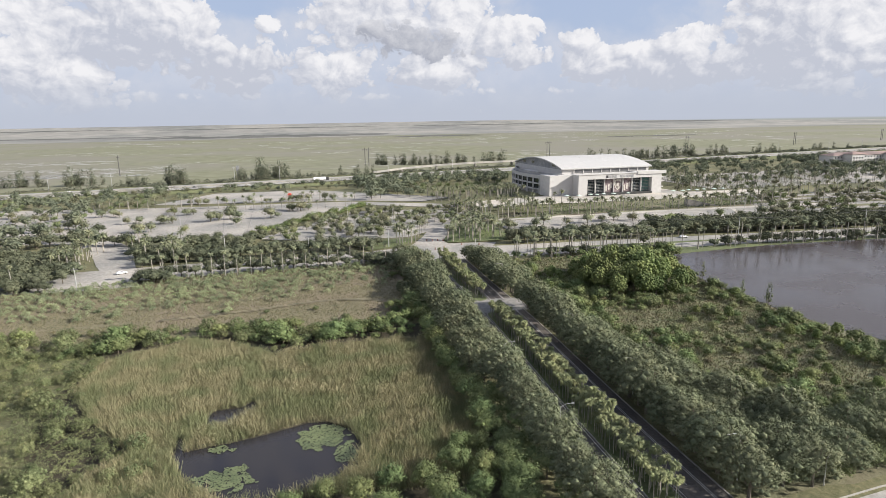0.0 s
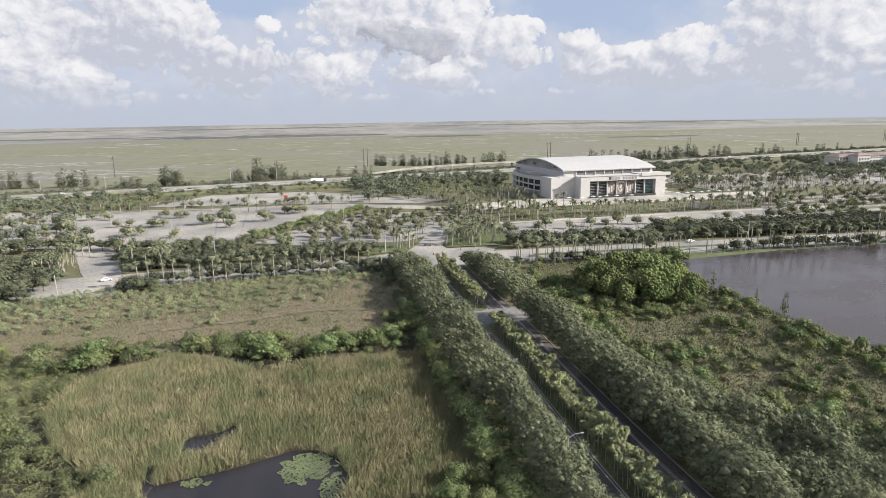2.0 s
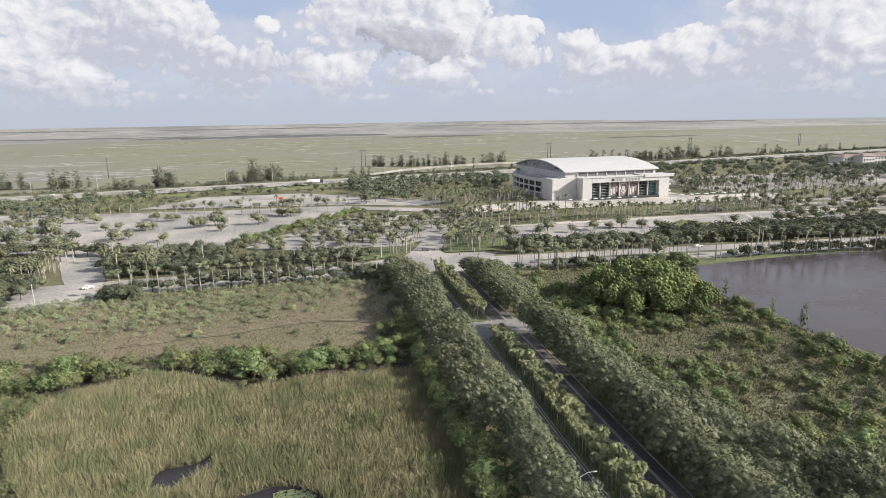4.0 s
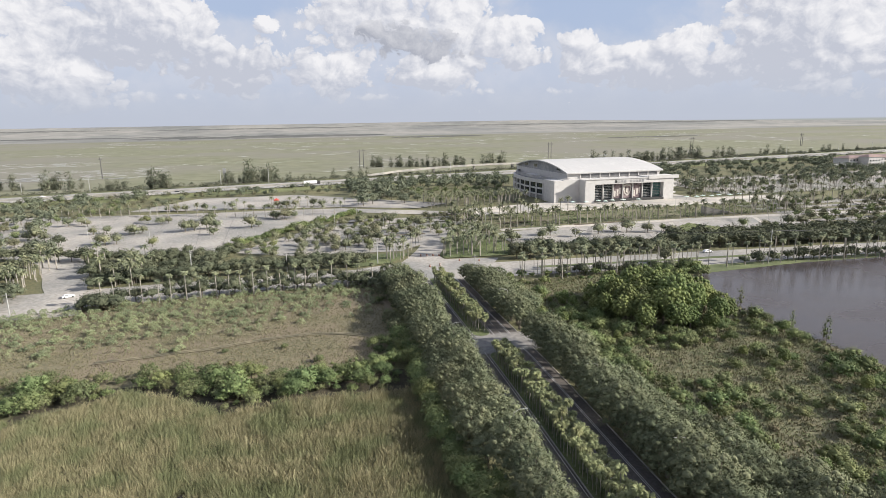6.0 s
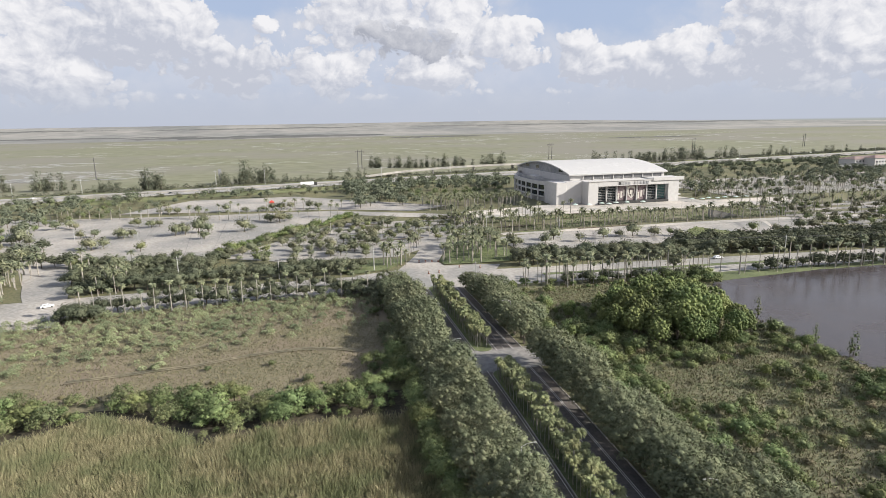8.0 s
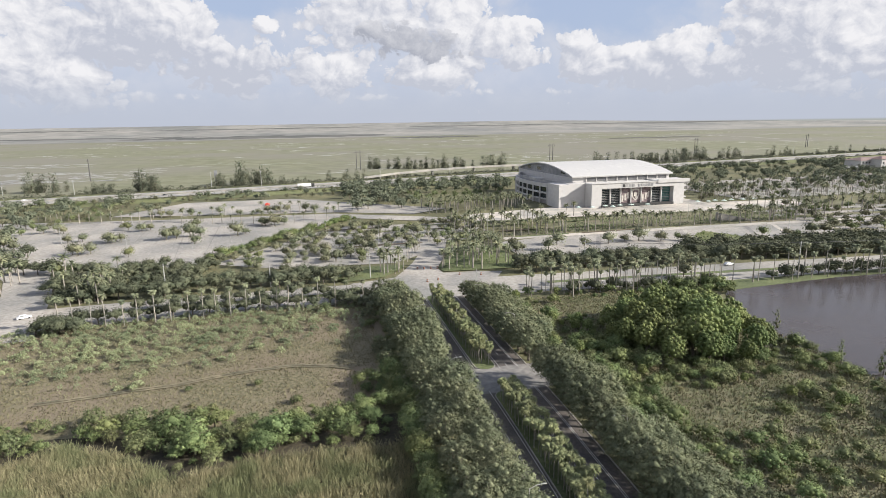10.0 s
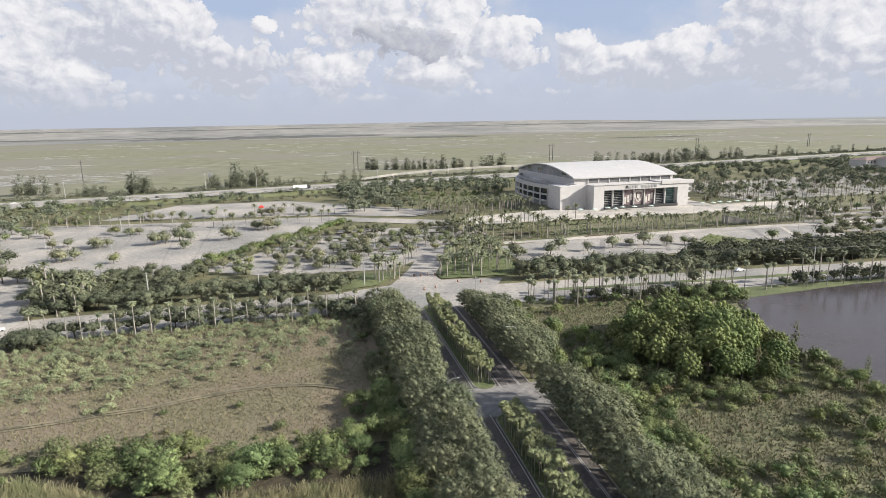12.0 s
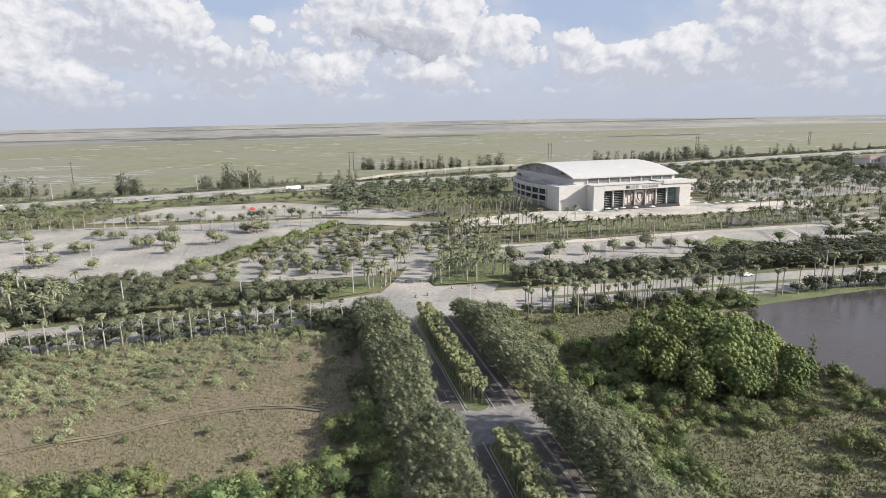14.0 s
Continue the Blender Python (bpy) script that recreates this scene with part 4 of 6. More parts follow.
def arena_body():
    # main hall under the vault
    part("wall", box(-8, 16, 0, 77, 128, 22.0, 0.1), M_WHITE, A)
    bm = bmesh.new()
    rows = []
    for k in range(25):
        u = k / 24
        y, z = 14 + 112 * u, 22.3 + 7.3 * math.sin(math.pi * u) ** 0.85
        rows.append([bm.verts.new((-9.5, y, z)), bm.verts.new((-9.5, y, z + 0.9)), bm.verts.new((79, y, z + 0.9)), bm.verts.new((79, y, z))])
    for a, b in zip(rows, rows[1:]):
        for k in range(4):
            bm.faces.new((a[k], b[k], b[(k + 1) % 4], a[(k + 1) % 4]))
    for e in (rows[0], rows[-1]):
        bm.faces.new(e)
    bmesh.ops.recalc_face_normals(bm, faces=bm.faces)
    roof = part("roof", bm, M_ROOF, A, "white vaulted membrane roof")
    for i in range(1, 12):
        bm = bmesh.new()
        x = -9.5 + 88.5 * i / 12
        pr = []
        for k in range(17):
            u = k / 16
            y, z = 14 + 112 * u, 23.2 + 7.3 * math.sin(math.pi * u) ** 0.85
            pr.append([bm.verts.new((x - 0.07, y, z)), bm.verts.new((x - 0.05, y, z + 0.05)), bm.verts.new((x + 0.05, y, z + 0.05)), bm.verts.new((x + 0.07, y, z))])
        for a, b in zip(pr, pr[1:]):
            for k in range(3):
                bm.faces.new((a[k], b[k], b[k + 1], a[k + 1]))
        bmesh.ops.recalc_face_normals(bm, faces=bm.faces)
        part("roof_seam", bm, M_ROOF, roof)
    # gable ends under the vault
    for x0, x1 in ((-7.6, -7.0), (76.2, 76.8)):
        bm = bmesh.new()
        lo = []
        for x in (x0, x1):
            lo.append([bm.verts.new((x, 17 + 106 * k / 16, 22 if s == 0 else 22.3 + 7.1 * math.sin(math.pi * (17 + 106 * k / 16 - 14) / 112) ** 0.85)) for k in range(17) for s in (0, 1)])
        for k in range(16):
            for q in lo:
                bm.faces.new((q[2 * k], q[2 * k + 1], q[2 * k + 3], q[2 * k + 2]))
        bmesh.ops.recalc_face_normals(bm, faces=bm.faces)
        g = part("gable", bm, M_GREYWALL, A, "grey gable wall under the vault")
        if x0 < 0:
            for y in (30, 78, 100):
                part("window", box(x0 - 0.15, y, 24.0, x0 + 0.1, y + 7, 26.6), M_GLASS, g)
    # clerestory over the front block
    for i in range(8):
        x = 4 + i * 8.9
        w = part("window", box(x, 15.6, 19.0, x + 7.5, 16.05, 21.6), M_CLERESTORY, A, "grey clerestory window")
    for i in range(9):
        x = 3.0 + i * 8.9
        part("pilaster", box(x - 0.2, 15.2, 18.4, x + 0.6, 16.1, 22.1), M_WHITE, A)


def arena_front():
    x0, x1, top = 8.5, 70.5, 14.4
    part("wall", box(0, 0, 0, x0, 17, FH, 0.08), M_WHITE, A)
    part("wall", box(x1, 0, 0, FW, 17, FH, 0.08), M_WHITE, A)
    part("wall", box(x0, 0, top, x1, 17, FH, 0.08), M_WHITE, A)
    part("wall", box(x0, 5.5, 0, x1, 17, top), M_GREYWALL, A)
    part("parapet", box(-0.4, -0.5, FH, 56, 0.6, FH + 0.7, 0.05), M_WHITE, A)
    part("parapet", box(56, -0.8, FH - 1.0, FW + 4, 0.8, FH + 1.6, 0.05), M_WHITE, A, "deeper white fascia at the corner")
    part("terrace_slab", box(56, 0.8, FH + 0.02, FW + 4, 17, FH + 0.8), M_WHITE, A)
    part("planter", box(x0, -1.2, 0, x1, 4.2, 2.2, 0.1), M_DARK, A, "dark planted base of the glazed front")
    n = 7
    w = (x1 - x0) / n
    for i in range(n):
        a, b = x0 + i * w, x0 + (i + 1) * w
        if i in (2, 3, 4):
            ban = part("banner", box(a + 0.5, 3.6, 2.4, b - 0.5, 3.9, top - 0.3), M_POSTER, A, "dark red printed banner")
            if i == 3:
                bm = bmesh.new()
                ring = [(0, 5.2), (3.2, 4.4), (3.4, 0.5), (2.2, -2.8), (0, -4.6), (-2.2, -2.8), (-3.4, 0.5), (-3.2, 4.4)]
                cx, cz = (a + b) / 2, 8.4
                f = [bm.verts.new((cx + u, 3.55, cz + v)) for u, v in ring]
                inner = [bm.verts.new((cx + u * 0.72, 3.5, cz + v * 0.72)) for u, v in ring]
                for k in range(8):
                    bm.faces.new((f[k], f[(k + 1) % 8], inner[(k + 1) % 8], inner[k]))
                part("emblem", bm, M_EMBLEM, ban, "pale shield outline")
                bm = bmesh.new()
                add_box(bm, cx - 1.5, 3.45, cz - 1.2, cx + 1.3, 3.55, cz + 2.0, 0.3)
                add_box(bm, cx - 0.4, 3.45, cz - 2.6, cx + 1.5, 3.55, cz - 1.2, 0.3)
                part("emblem", bm, M_EMBLEM, ban, "pale blocky shape")
            else:
                for k in range(3):
                    part("stripe", box(a + 1.3 + k * 2.4, 3.5, 3.2 + k * 1.3, a + 2.8 + k * 2.4, 3.58, 8.4 + k * 1.2, 0.05), M_EMBLEM, ban)
        else:
            g = part("window", box(a + 0.4, 4.2, 2.2, b - 0.4, 4.4, top), M_GREENGLASS if i == 6 else M_GLASS, A,
                     "green tinted glazing" if i == 6 else "dark glazing behind louvres")
            for k in range(9):
                z = 3.0 + k * 1.3
                part("louvre", box(a + 0.4, 3.9, z, b - 0.4, 4.16, z + 0.22), M_GREYWALL, g)
        if i:
            part("pillar", box(a - 0.4, 2.6, 0, a + 0.4, 4.2, top), M_WHITE, A)
    # raised lettering shown as plain bars
    for k in range(10):
        if k == 4:
            continue
        part("sign_bar", box(26 + k * 2.7, -0.25, 15.3, 27.9 + k * 2.7, 0.0, 17.4, 0.05), M_GREYWALL if k else M_DARK, A)


def arena_wing():
    cx, cy, rx, ry, n = -7.0, 67.0, 17.5, 56.0, 30
    arc = [(cx + rx * math.cos(a), cy + ry * math.sin(a)) for a in [math.pi / 2 + math.pi * k / n for k in range(n + 1)]]

    def curve(z0, z1, inset, material, label, name, k0=0, k1=n):
        bm = bmesh.new()
        pr = []
        for k in range(k0, k1 + 1):
            x, y = arc[k]
            f = 1 - inset / rx
            xi, yi = cx + (x - cx) * f, cy + (y - cy) * (1 - inset / ry)
            xj, yj = cx + (x - cx) * (f - 0.06), cy + (y - cy) * (1 - inset / ry - 0.03)
            pr.append([bm.verts.new((xi, yi, z0)), bm.verts.new((xi, yi, z1)), bm.verts.new((xj, yj, z1)), bm.verts.new((xj, yj, z0))])
        for a, b in zip(pr, pr[1:]):
            for k in range(4):
                bm.faces.new((a[k], b[k], b[(k + 1) % 4], a[(k + 1) % 4]))
        bm.faces.new(pr[0])
        bm.faces.new(pr[-1])
        bmesh.ops.recalc_face_normals(bm, faces=bm.faces)
        return part(name, bm, material, A, label)

    curve(0, 3.6, 2.0, M_GREYWALL, "shaded ground storey of the round wing", "wall")
    curve(3.6, 4.6, 0.0, M_WHITE, "", "floor_band")
    curve(4.6, 8.4, 1.2, M_GLASS, "dark curved glazing", "glazing")
    curve(8.4, 9.6, 0.0, M_WHITE, "", "floor_band")
    curve(9.6, 13.6, 1.2, M_GLASS, "dark curved glazing", "glazing")
    curve(13.6, 16.6, 0.0, M_WHITE, "", "parapet")
    curve(16.6, 19.0, 3.0, M_GREYWALL, "grey set-back top storey", "wall")
    for k in range(1, n, 2):
        x, y = arc[k]
        xi, yi = cx + (x - cx) * 0.985, cy + (y - cy) * 0.99
        part("mullion", box(xi - 0.5, yi - 0.5, 0, xi + 0.5, yi + 0.5, 13.8), M_WHITE, A)
    bm = bmesh.new()
    bm.faces.new([bm.verts.new((cx + (x - cx) * 0.96, cy + (y - cy) * 0.98, 16.2)) for x, y in arc])
    part("terrace", bm, M_GREYWALL, A, "grey terrace deck of the round wing")
    part("terrace_box", box(-20, 60, 16.2, -12, 78, 18.6, 0.1), M_WHITE, A, "white plant room on the terrace")
    part("wall", box(-22.5, 9, 0, -14.0, 30, FH - 0.6, 0.08), M_WHITE, A, "tall plain wall block")
    part("wall", box(-13.98, 10.5, 0, -0.02, 30, FH - 0.2, 0.08), M_WHITE, A, "tall plain recessed wall")
    for z in (4.4, 9.6, 13.2):
        part("balcony", box(FW, 4, z, FW + 5, 30, z + 1.0, 0.05), M_WHITE, A)
    part("stair_tower", box(FW, 14, 0, FW + 3.5, 40, FH - 2), M_GREYWALL, A)


arena_body()
arena_front()
arena_wing()

# cafe umbrellas on the plaza
TEMPL = root("patio_umbrella", "pale green patio umbrella on the arena plaza", "umbrella", "plaza umbrellas", m=pose(150, 458, 0.13))
part("pole", tube([(0, 0, 0), (0, 0, 2.6)], [0.05, 0.04]), M_POLE, TEMPL)
bm = bmesh.new()
top = bm.verts.new((0, 0, 3.1))
ring = [bm.verts.new((2.2 * math.cos(k * math.pi / 4), 2.2 * math.sin(k * math.pi / 4), 2.3)) for k in range(8)]
for k in range(8):
    bm.faces.new((top, ring[k], ring[(k + 1) % 8]))
part("canopy", bm, M_GREENCLOTH, TEMPL)
part("table", tube([(0, 0, 0.7), (0, 0, 0.76)], [0.7, 0.7], 10), M_GREYWALL, TEMPL)
for x, y in ((160, 455), (172, 458), (176, 454), (184, 458), (193, 457), (206, 456), (250, 457), (258, 455), (266, 458), (272, 455), (281, 458), (290, 456), (300, 457)):
    copy_thing(TEMPL, pose(x, y, 0.13, 0, 0, rng.uniform(0, 90)))

# ---- far buildings, masts ----
def hotel():
    h = root("far_building", "long low cream building with terracotta roof", "building", m=pose(600, 636, 0, 0, 0, 2))
    wings = ((0, 0, 120, 22, 13), (14, -14, 34, 0, 15), (80, -12, 104, 0, 14), (120, 2, 230, 20, 12))
    for x0, y0, x1, y1, z in wings:
        w = part("wall", box(x0, y0, 0, x1, y1, z, 0.1), M_WHITE, h)
        bm = bmesh.new()
        o = 1.0
        lo = [bm.verts.new(p) for p in ((x0 - o, y0 - o, z + 0.02), (x1 + o, y0 - o, z + 0.02), (x1 + o, y1 + o, z + 0.02), (x0 - o, y1 + o, z + 0.02))]
        q = min(x1 - x0, y1 - y0) / 2
        up = [bm.verts.new(p) for p in ((x0 + q, (y0 + y1) / 2, z + 3.4), (x1 - q, (y0 + y1) / 2, z + 3.4))] if x1 - x0 > y1 - y0 else None
        if up:
            bm.faces.new((lo[0], lo[1], up[1], up[0]))
            bm.faces.new((lo[1], lo[2], up[1]))
            bm.faces.new((lo[2], lo[3], up[0], up[1]))
            bm.faces.new((lo[3], lo[0], up[0]))
        part("roof", bm, M_TILE, h)
        n = int((x1 - x0) / 5)
        for r in range(3):
            for k in range(n):
                x = x0 + 2 + k * (x1 - x0 - 2) / n
                part("window", box(x, y0 - 0.12, 1.6 + r * 4, x + 2.0, y0 + 0.1, 3.6 + r * 4), M_GLASS, w)
    part("entrance_canopy", box(-22, -6, 5.0, 0, 4, 6.0, 0.1), M_WHITE, h)
    for x in (-21, -12):
        part("column", box(x, -5.5, 0, x + 0.8, -4.7, 5.0), M_WHITE, h)


hotel()


def pylon(x, y, h=28.0, twin=True):
    p = root("power_pylon", "tall twin-pole power pylon beyond the expressway" if twin else "tall dark single power pole beyond the expressway", "pylon", "power line across the marsh", m=pose(x, y, 0, 0, 0, 14))
    for s in ((-3, 3) if twin else (0,)):
        part("pole", tube([(s, 0, -0.2), (s, 0, h * 0.5), (s, 0, h)], [0.65, 0.55, 0.42]), M_WOOD, p)
    part("crossarm", box(-6.5 if twin else -2, -0.25, h * 0.9, 6.5 if twin else 2, 0.25, h * 0.9 + 0.6), M_WOOD, p)
    if twin:
        for s in (-6, 0, 6):
            part("insulator", tube([(s, 0, h * 0.9 - 2), (s, 0, h * 0.9)], [0.14, 0.14]), M_DARK, p)
    return p


for x, y, tw in ((-312, 881, False), (28, 925, True), (358, 996, True), (690, 1073, True), (1020, 1150, True), (1350, 1227, True)):
    pylon(x, y, 28.0, tw)
for x in (-330, -270, -200, -146, -95, 40, 130, 330, 420, 470, 640, 760, 900, 1000):
    y = ew(x) + 44 + rng.uniform(-6, 6)
    hgt = rng.uniform(13, 18)
    p = root("utility_pole", "pale utility pole along the expressway", "utility pole", "poles along the expressway", m=pose(x, y, 0))
    part("pole", tube([(0, 0, -0.1), (0, 0, hgt)], [0.32, 0.2]), M_POLE, p)
    part("crossarm", box(-1.6, -0.12, hgt - 1.2, 1.6, 0.12, hgt - 0.9), M_POLE, p)
bd = root("sign_monument", "broad pale advertising mast beside the expressway", "sign", m=pose(-146, 765, 0))
part("mast", box(-1.3, -0.6, 0, 1.3, 0.6, 16.5, 0.1), M_CONCRETE, bd)
part("panel", box(-1.7, -0.8, 10, 1.7, -0.62, 16.8, 0.05), M_GREYWALL, bd)
gy = root("sign_gantry", "pale concrete wall of an underpass by the expressway", "wall", m=pose(-236, 640, 0))
part("wall", box(-9, -0.5, 0, 9, 0.5, 5.2, 0.1), M_CONCRETE, gy)
part("wing_wall", box(9.02, -0.4, 0, 26, 0.4, 3.0, 0.1), M_CONCRETE, gy)
rt = root("red_tent", "red canopy tent standing on the far parking lot", "tent", m=pose(-79, 566, 0.1) @ Matrix.Scale(0.55, 4))
bm = bmesh.new()
t4 = [bm.verts.new(p) for p in ((-3.5, -3, 2.4), (3.5, -3, 2.4), (3.5, 3, 2.4), (-3.5, 3, 2.4))]
pk = bm.verts.new((0, 0, 4.6))
for k in range(4):
    bm.faces.new((t4[k], t4[(k + 1) % 4], pk))
part("canopy", bm, M_RED, rt)
part("skirt", box(-3.4, -2.9, 0.3, 3.4, 2.9, 2.35), M_RED, rt)
part("mast", tube([(-4.2, 0, 0), (-4.2, 0, 9.0)], [0.18, 0.12]), M_POLE, rt)


# ---- street furniture ----
def lamp_post(x, y, h, rot, arm=2.4):
    p = root("street_lamp", "tall pale street lamp with a curved arm", "street lamp", "street lamps", m=pose(x, y, 0, 0, 0, rot))
    part("pole", tube([(0, 0, -0.1), (0, 0, h * 0.6), (0, 0, h)], [0.13, 0.10, 0.07]), M_POLE, p)
    part("arm", tube([(0, 0, h - 0.1), (arm * 0.5, 0, h + 0.45), (arm, 0, h + 0.5)], [0.06, 0.05, 0.05], 5), M_POLE, p)
    part("lamp_head", box(arm - 0.1, -0.12, h + 0.42, arm + 0.5, 0.12, h + 0.55, 0.03), M_POLE, p)


for y in (82, 118, 152, 217, 250):
    lamp_post(13.6, y, 9.2, 180)
for y in (100, 135, 188, 232):
    lamp_post(-13.2, y, 9.2, 0)
lamp_post(27.5, 77, 5.4, 20, 1.2)
for x, y in scatter(30, 19, 76, 36, 128, 4.2, 88, lambda x, y: x < 37 - (y - 76) * 0.25):
    plant("oaks", x, y, r2.uniform(0.85, 1.15))
for x, y in scatter(34, 30, 77, 66, 92, 3.2, 87, lambda x, y: y < 92 and x < 66):
    plant(r2.choice(("oaks", "greens", "thickets")), x, y, r2.uniform(0.65, 0.95))
for x, y in scatter(14, 94, 247, 114, 262, 3.4, 86):
    plant(r2.choice(("bushes", "greens")), x, y, r2.uniform(0.6, 0.95))
for x, y in scatter(22, 24, 79, 62, 88, 3.2, 93):
    plant(r2.choice(("greens", "shrubs", "willows")), x, y, r2.uniform(0.6, 0.95))


def pole(x, y, h, label="pale concrete power pole beside the street"):
    p = root("power_pole", label, "utility pole", "power poles along the street", m=pose(x, y, 0, 0, 0, 8))
    part("pole", tube([(0, 0, -0.1), (0, 0, h)], [0.26, 0.15], 6), M_POLE, p)
    part("crossarm", box(-1.4, -0.09, h - 0.9, 1.4, 0.09, h - 0.65), M_WOOD, p)
    for s in (-1.2, 0, 1.2):
        part("insulator", tube([(s, 0, h - 0.65), (s, 0, h - 0.35)], [0.06, 0.05], 5), M_DARK, p)


for x, y, h in ((160, 264, 13.5), (79, 303, 11.5), (20.5, 281.5, 7.0), (-20.5, 305.4, 10.5), (240, 263, 13.5), (320, 258, 13.5), (-103, 306, 12), (-156, 262, 9), (-62, 303, 9)):
    pole(x, y, h)


def cable(name, a, b, sag, r, label):
    pts = []
    for k in range(13):
        u = k / 12
        p = Vector(a).lerp(Vector(b), u)
        p.z -= sag * 4 * u * (1 - u)
        pts.append(p)
    ob = new(name, as_mesh(name, tube(pts, [r] * 13, 4), M_CABLE))
    return tagged(ob, label, "cable")


for k in (-1.2, 0, 1.2):
    for (xa, ya), (xb, yb) in (((79, 303), (160, 264)), ((160, 264), (240, 263)), ((240, 263), (320, 258))):
        cable("power_cable", (xa + k, ya, 11.0 if xa == 79 else 13.0), (xb + k, yb, 13.0), 1.2, 0.03, "thin dark power cable between poles")
cone = root("traffic_cone", "faded orange barrel on the junction", "traffic cone", "barrels on the junction", m=pose(2.1, 292.5, 0.1))
part("body", tube([(0, 0, 0), (0, 0, 0.9), (0, 0, 1.1)], [0.42, 0.34, 0.22], 8), M_CONE, cone)
part("band", tube([(0, 0, 0.5), (0, 0, 0.7)], [0.40, 0.38], 8), M_PAINT, cone)
for x, y in ((7, 293.6), (18, 300), (27, 297), (2, 315), (5, 314.5), (8, 314), (11, 313.6)):
    copy_thing(cone, pose(x, y, 0.1))


def car(x, y, rot, paint, label, z=0.1):
    c = root("car", label, "car", "", m=pose(x, y, z, 0, 0, rot))
    bm = bmesh.new()
    prof = [(-2.2, 0.35), (-2.25, 0.85), (-1.9, 0.98), (-1.3, 1.42), (0.4, 1.45), (1.05, 1.0), (2.0, 0.85), (2.25, 0.6), (2.2, 0.35)]
    l, r = [[bm.verts.new((u, s * (0.88 if v < 1.2 else 0.68), v)) for u, v in prof] for s in (-1, 1)]
    for k in range(len(prof)):
        q = (k + 1) % len(prof)
        bm.faces.new((l[k], l[q], r[q], r[k]))
    bm.faces.new(l)
    bm.faces.new(r)
    bmesh.ops.recalc_face_normals(bm, faces=bm.faces)
    part("body", bm, paint, c)
    for s in (-1, 1):
        part("side_window", box(-1.2, s * 0.80 - 0.03, 1.02, 0.6, s * 0.80 + 0.03, 1.34, 0.02), M_GLASS, c)
    for u in (-1.4, 1.35):
        for s in (-1, 1):
            part("wheel", tube([(u, s * 0.72, 0.33), (u, s * 0.92, 0.33)], [0.33, 0.33], 10), M_TYRE, c)
    return c


def truck(x, y, rot):
    c = root("semi_truck", "white semi truck on the expressway", "truck", "", m=pose(x, y, 1.1, 0, 0, rot))
    part("trailer", box(-10, -1.3, 1.1, 4.0, 1.3, 4.1, 0.05), M_CARWHITE, c)
    part("cab", box(4.6, -1.2, 0.6, 7.6, 1.2, 3.6, 0.2), M_DARK, c, "dark cab")
    for u in (-8.6, -7.4, 3.0, 5.2, 7.0):
        for s in (-1, 1):
            part("wheel", tube([(u, s * 0.9, 0.5), (u, s * 1.25, 0.5)], [0.5, 0.5], 10), M_TYRE, c)


car(101, 268.5, 178, M_CARDARK, "dark car on the cross street")
car(-145, 284, 25, M_CARWHITE, "white car at the side junction")
car(140, 282, 0, M_CARWHITE, "white car on the cross street")
truck(-46, ew(-46) - 12, 11)
for x, o in ((-180, -12), (-300, 12), (330, 12), (480, -12), (610, 12), (820, -12)):
    car(x, ew(x) + o, 11, M_CARWHITE if o > 0 else M_CARDARK, "car on the expressway", 1.1)

# ---- vegetation: the avenue ----
for y0, y1 in ((79, 183.5), (203.5, 268)):
    y = y0
    while y < y1:
        for k, s in enumerate((-2.0, -0.7, 0.7, 2.0)):
            plant("mids", bend(y) + (0.4 if y > 190 else 0) + s + r2.uniform(-.35, .35), y + r2.uniform(-.35, .35) + (k % 2) * 0.9, r2.uniform(0.92, 1.15), 0.2)
        y += 1.8
for y in range(74, 275, 4):
    k = r2.uniform(0.98, 1.1) * (1 if y < 252 else 0.88)
    plant("oaks", -13.9 + bend(y) + r2.uniform(-.6, .6) - (1.8 if 188 < y < 203 else 0), y + r2.uniform(-1.2, 1.2), k * (0.9 if 188 < y < 203 else 1))
    k = r2.uniform(1.15, 1.3) * (1 if y < 250 else 0.8)
    if y < 263 and not 187 < y < 201:
        plant("oaks", 13.3 + 0.6 * bend(y) + r2.uniform(-.7, .7), y + 2 + r2.uniform(-1.2, 1.2), k, sz=k * 0.95)
for y in (*range(78, 180, 6), *range(180, 275, 5)):
    plant("oaks" if y > 128 else "greens", -19.4 + r2.uniform(-.8, .8), y + r2.uniform(-1.5, 1.5), r2.uniform(0.9, 1.08))
for y in range(82, 206, 3):
    plant("greens", -24.6 + r2.uniform(-2.0, 1.4), y + r2.uniform(-1.5, 1.5), r2.uniform(0.85, 1.25))
for y in range(84, 262, 5):
    if 183 < y < 210:
        continue
    k = r2.uniform(0.85, 1.05)
    plant("greens" if r2.random() < .25 else "oaks", 20.6 + r2.uniform(-1.5, 1.5), y + r2.uniform(-2, 2), k, sz=k * 0.9)

for x, y in scatter(16, -182, 256, -165, 294, 4.0, 91):
    plant("street_oaks", x, y, r2.uniform(0.75, 1.0))
for x in range(-330, -160, 6):
    afar("street_oaks", x, 358 + r2.uniform(-5, 5) - 0.08 * (x + 160), r2.uniform(0.75, 1.0))
for x, y in scatter(60, -340, 345, -182, 405, 6.5, 92):
    afar(r2.choice(("street_oaks", "lot_trees", "woods")), x, y, r2.uniform(0.6, 0.95))
for x, y in scatter(42, -164, 316, -92, 346, 4.6, 96, lambda x, y: not -170 < x - (y - 316) * -0.3 < -130):
    plant("street_oaks", x, y, r2.uniform(0.7, 0.95))
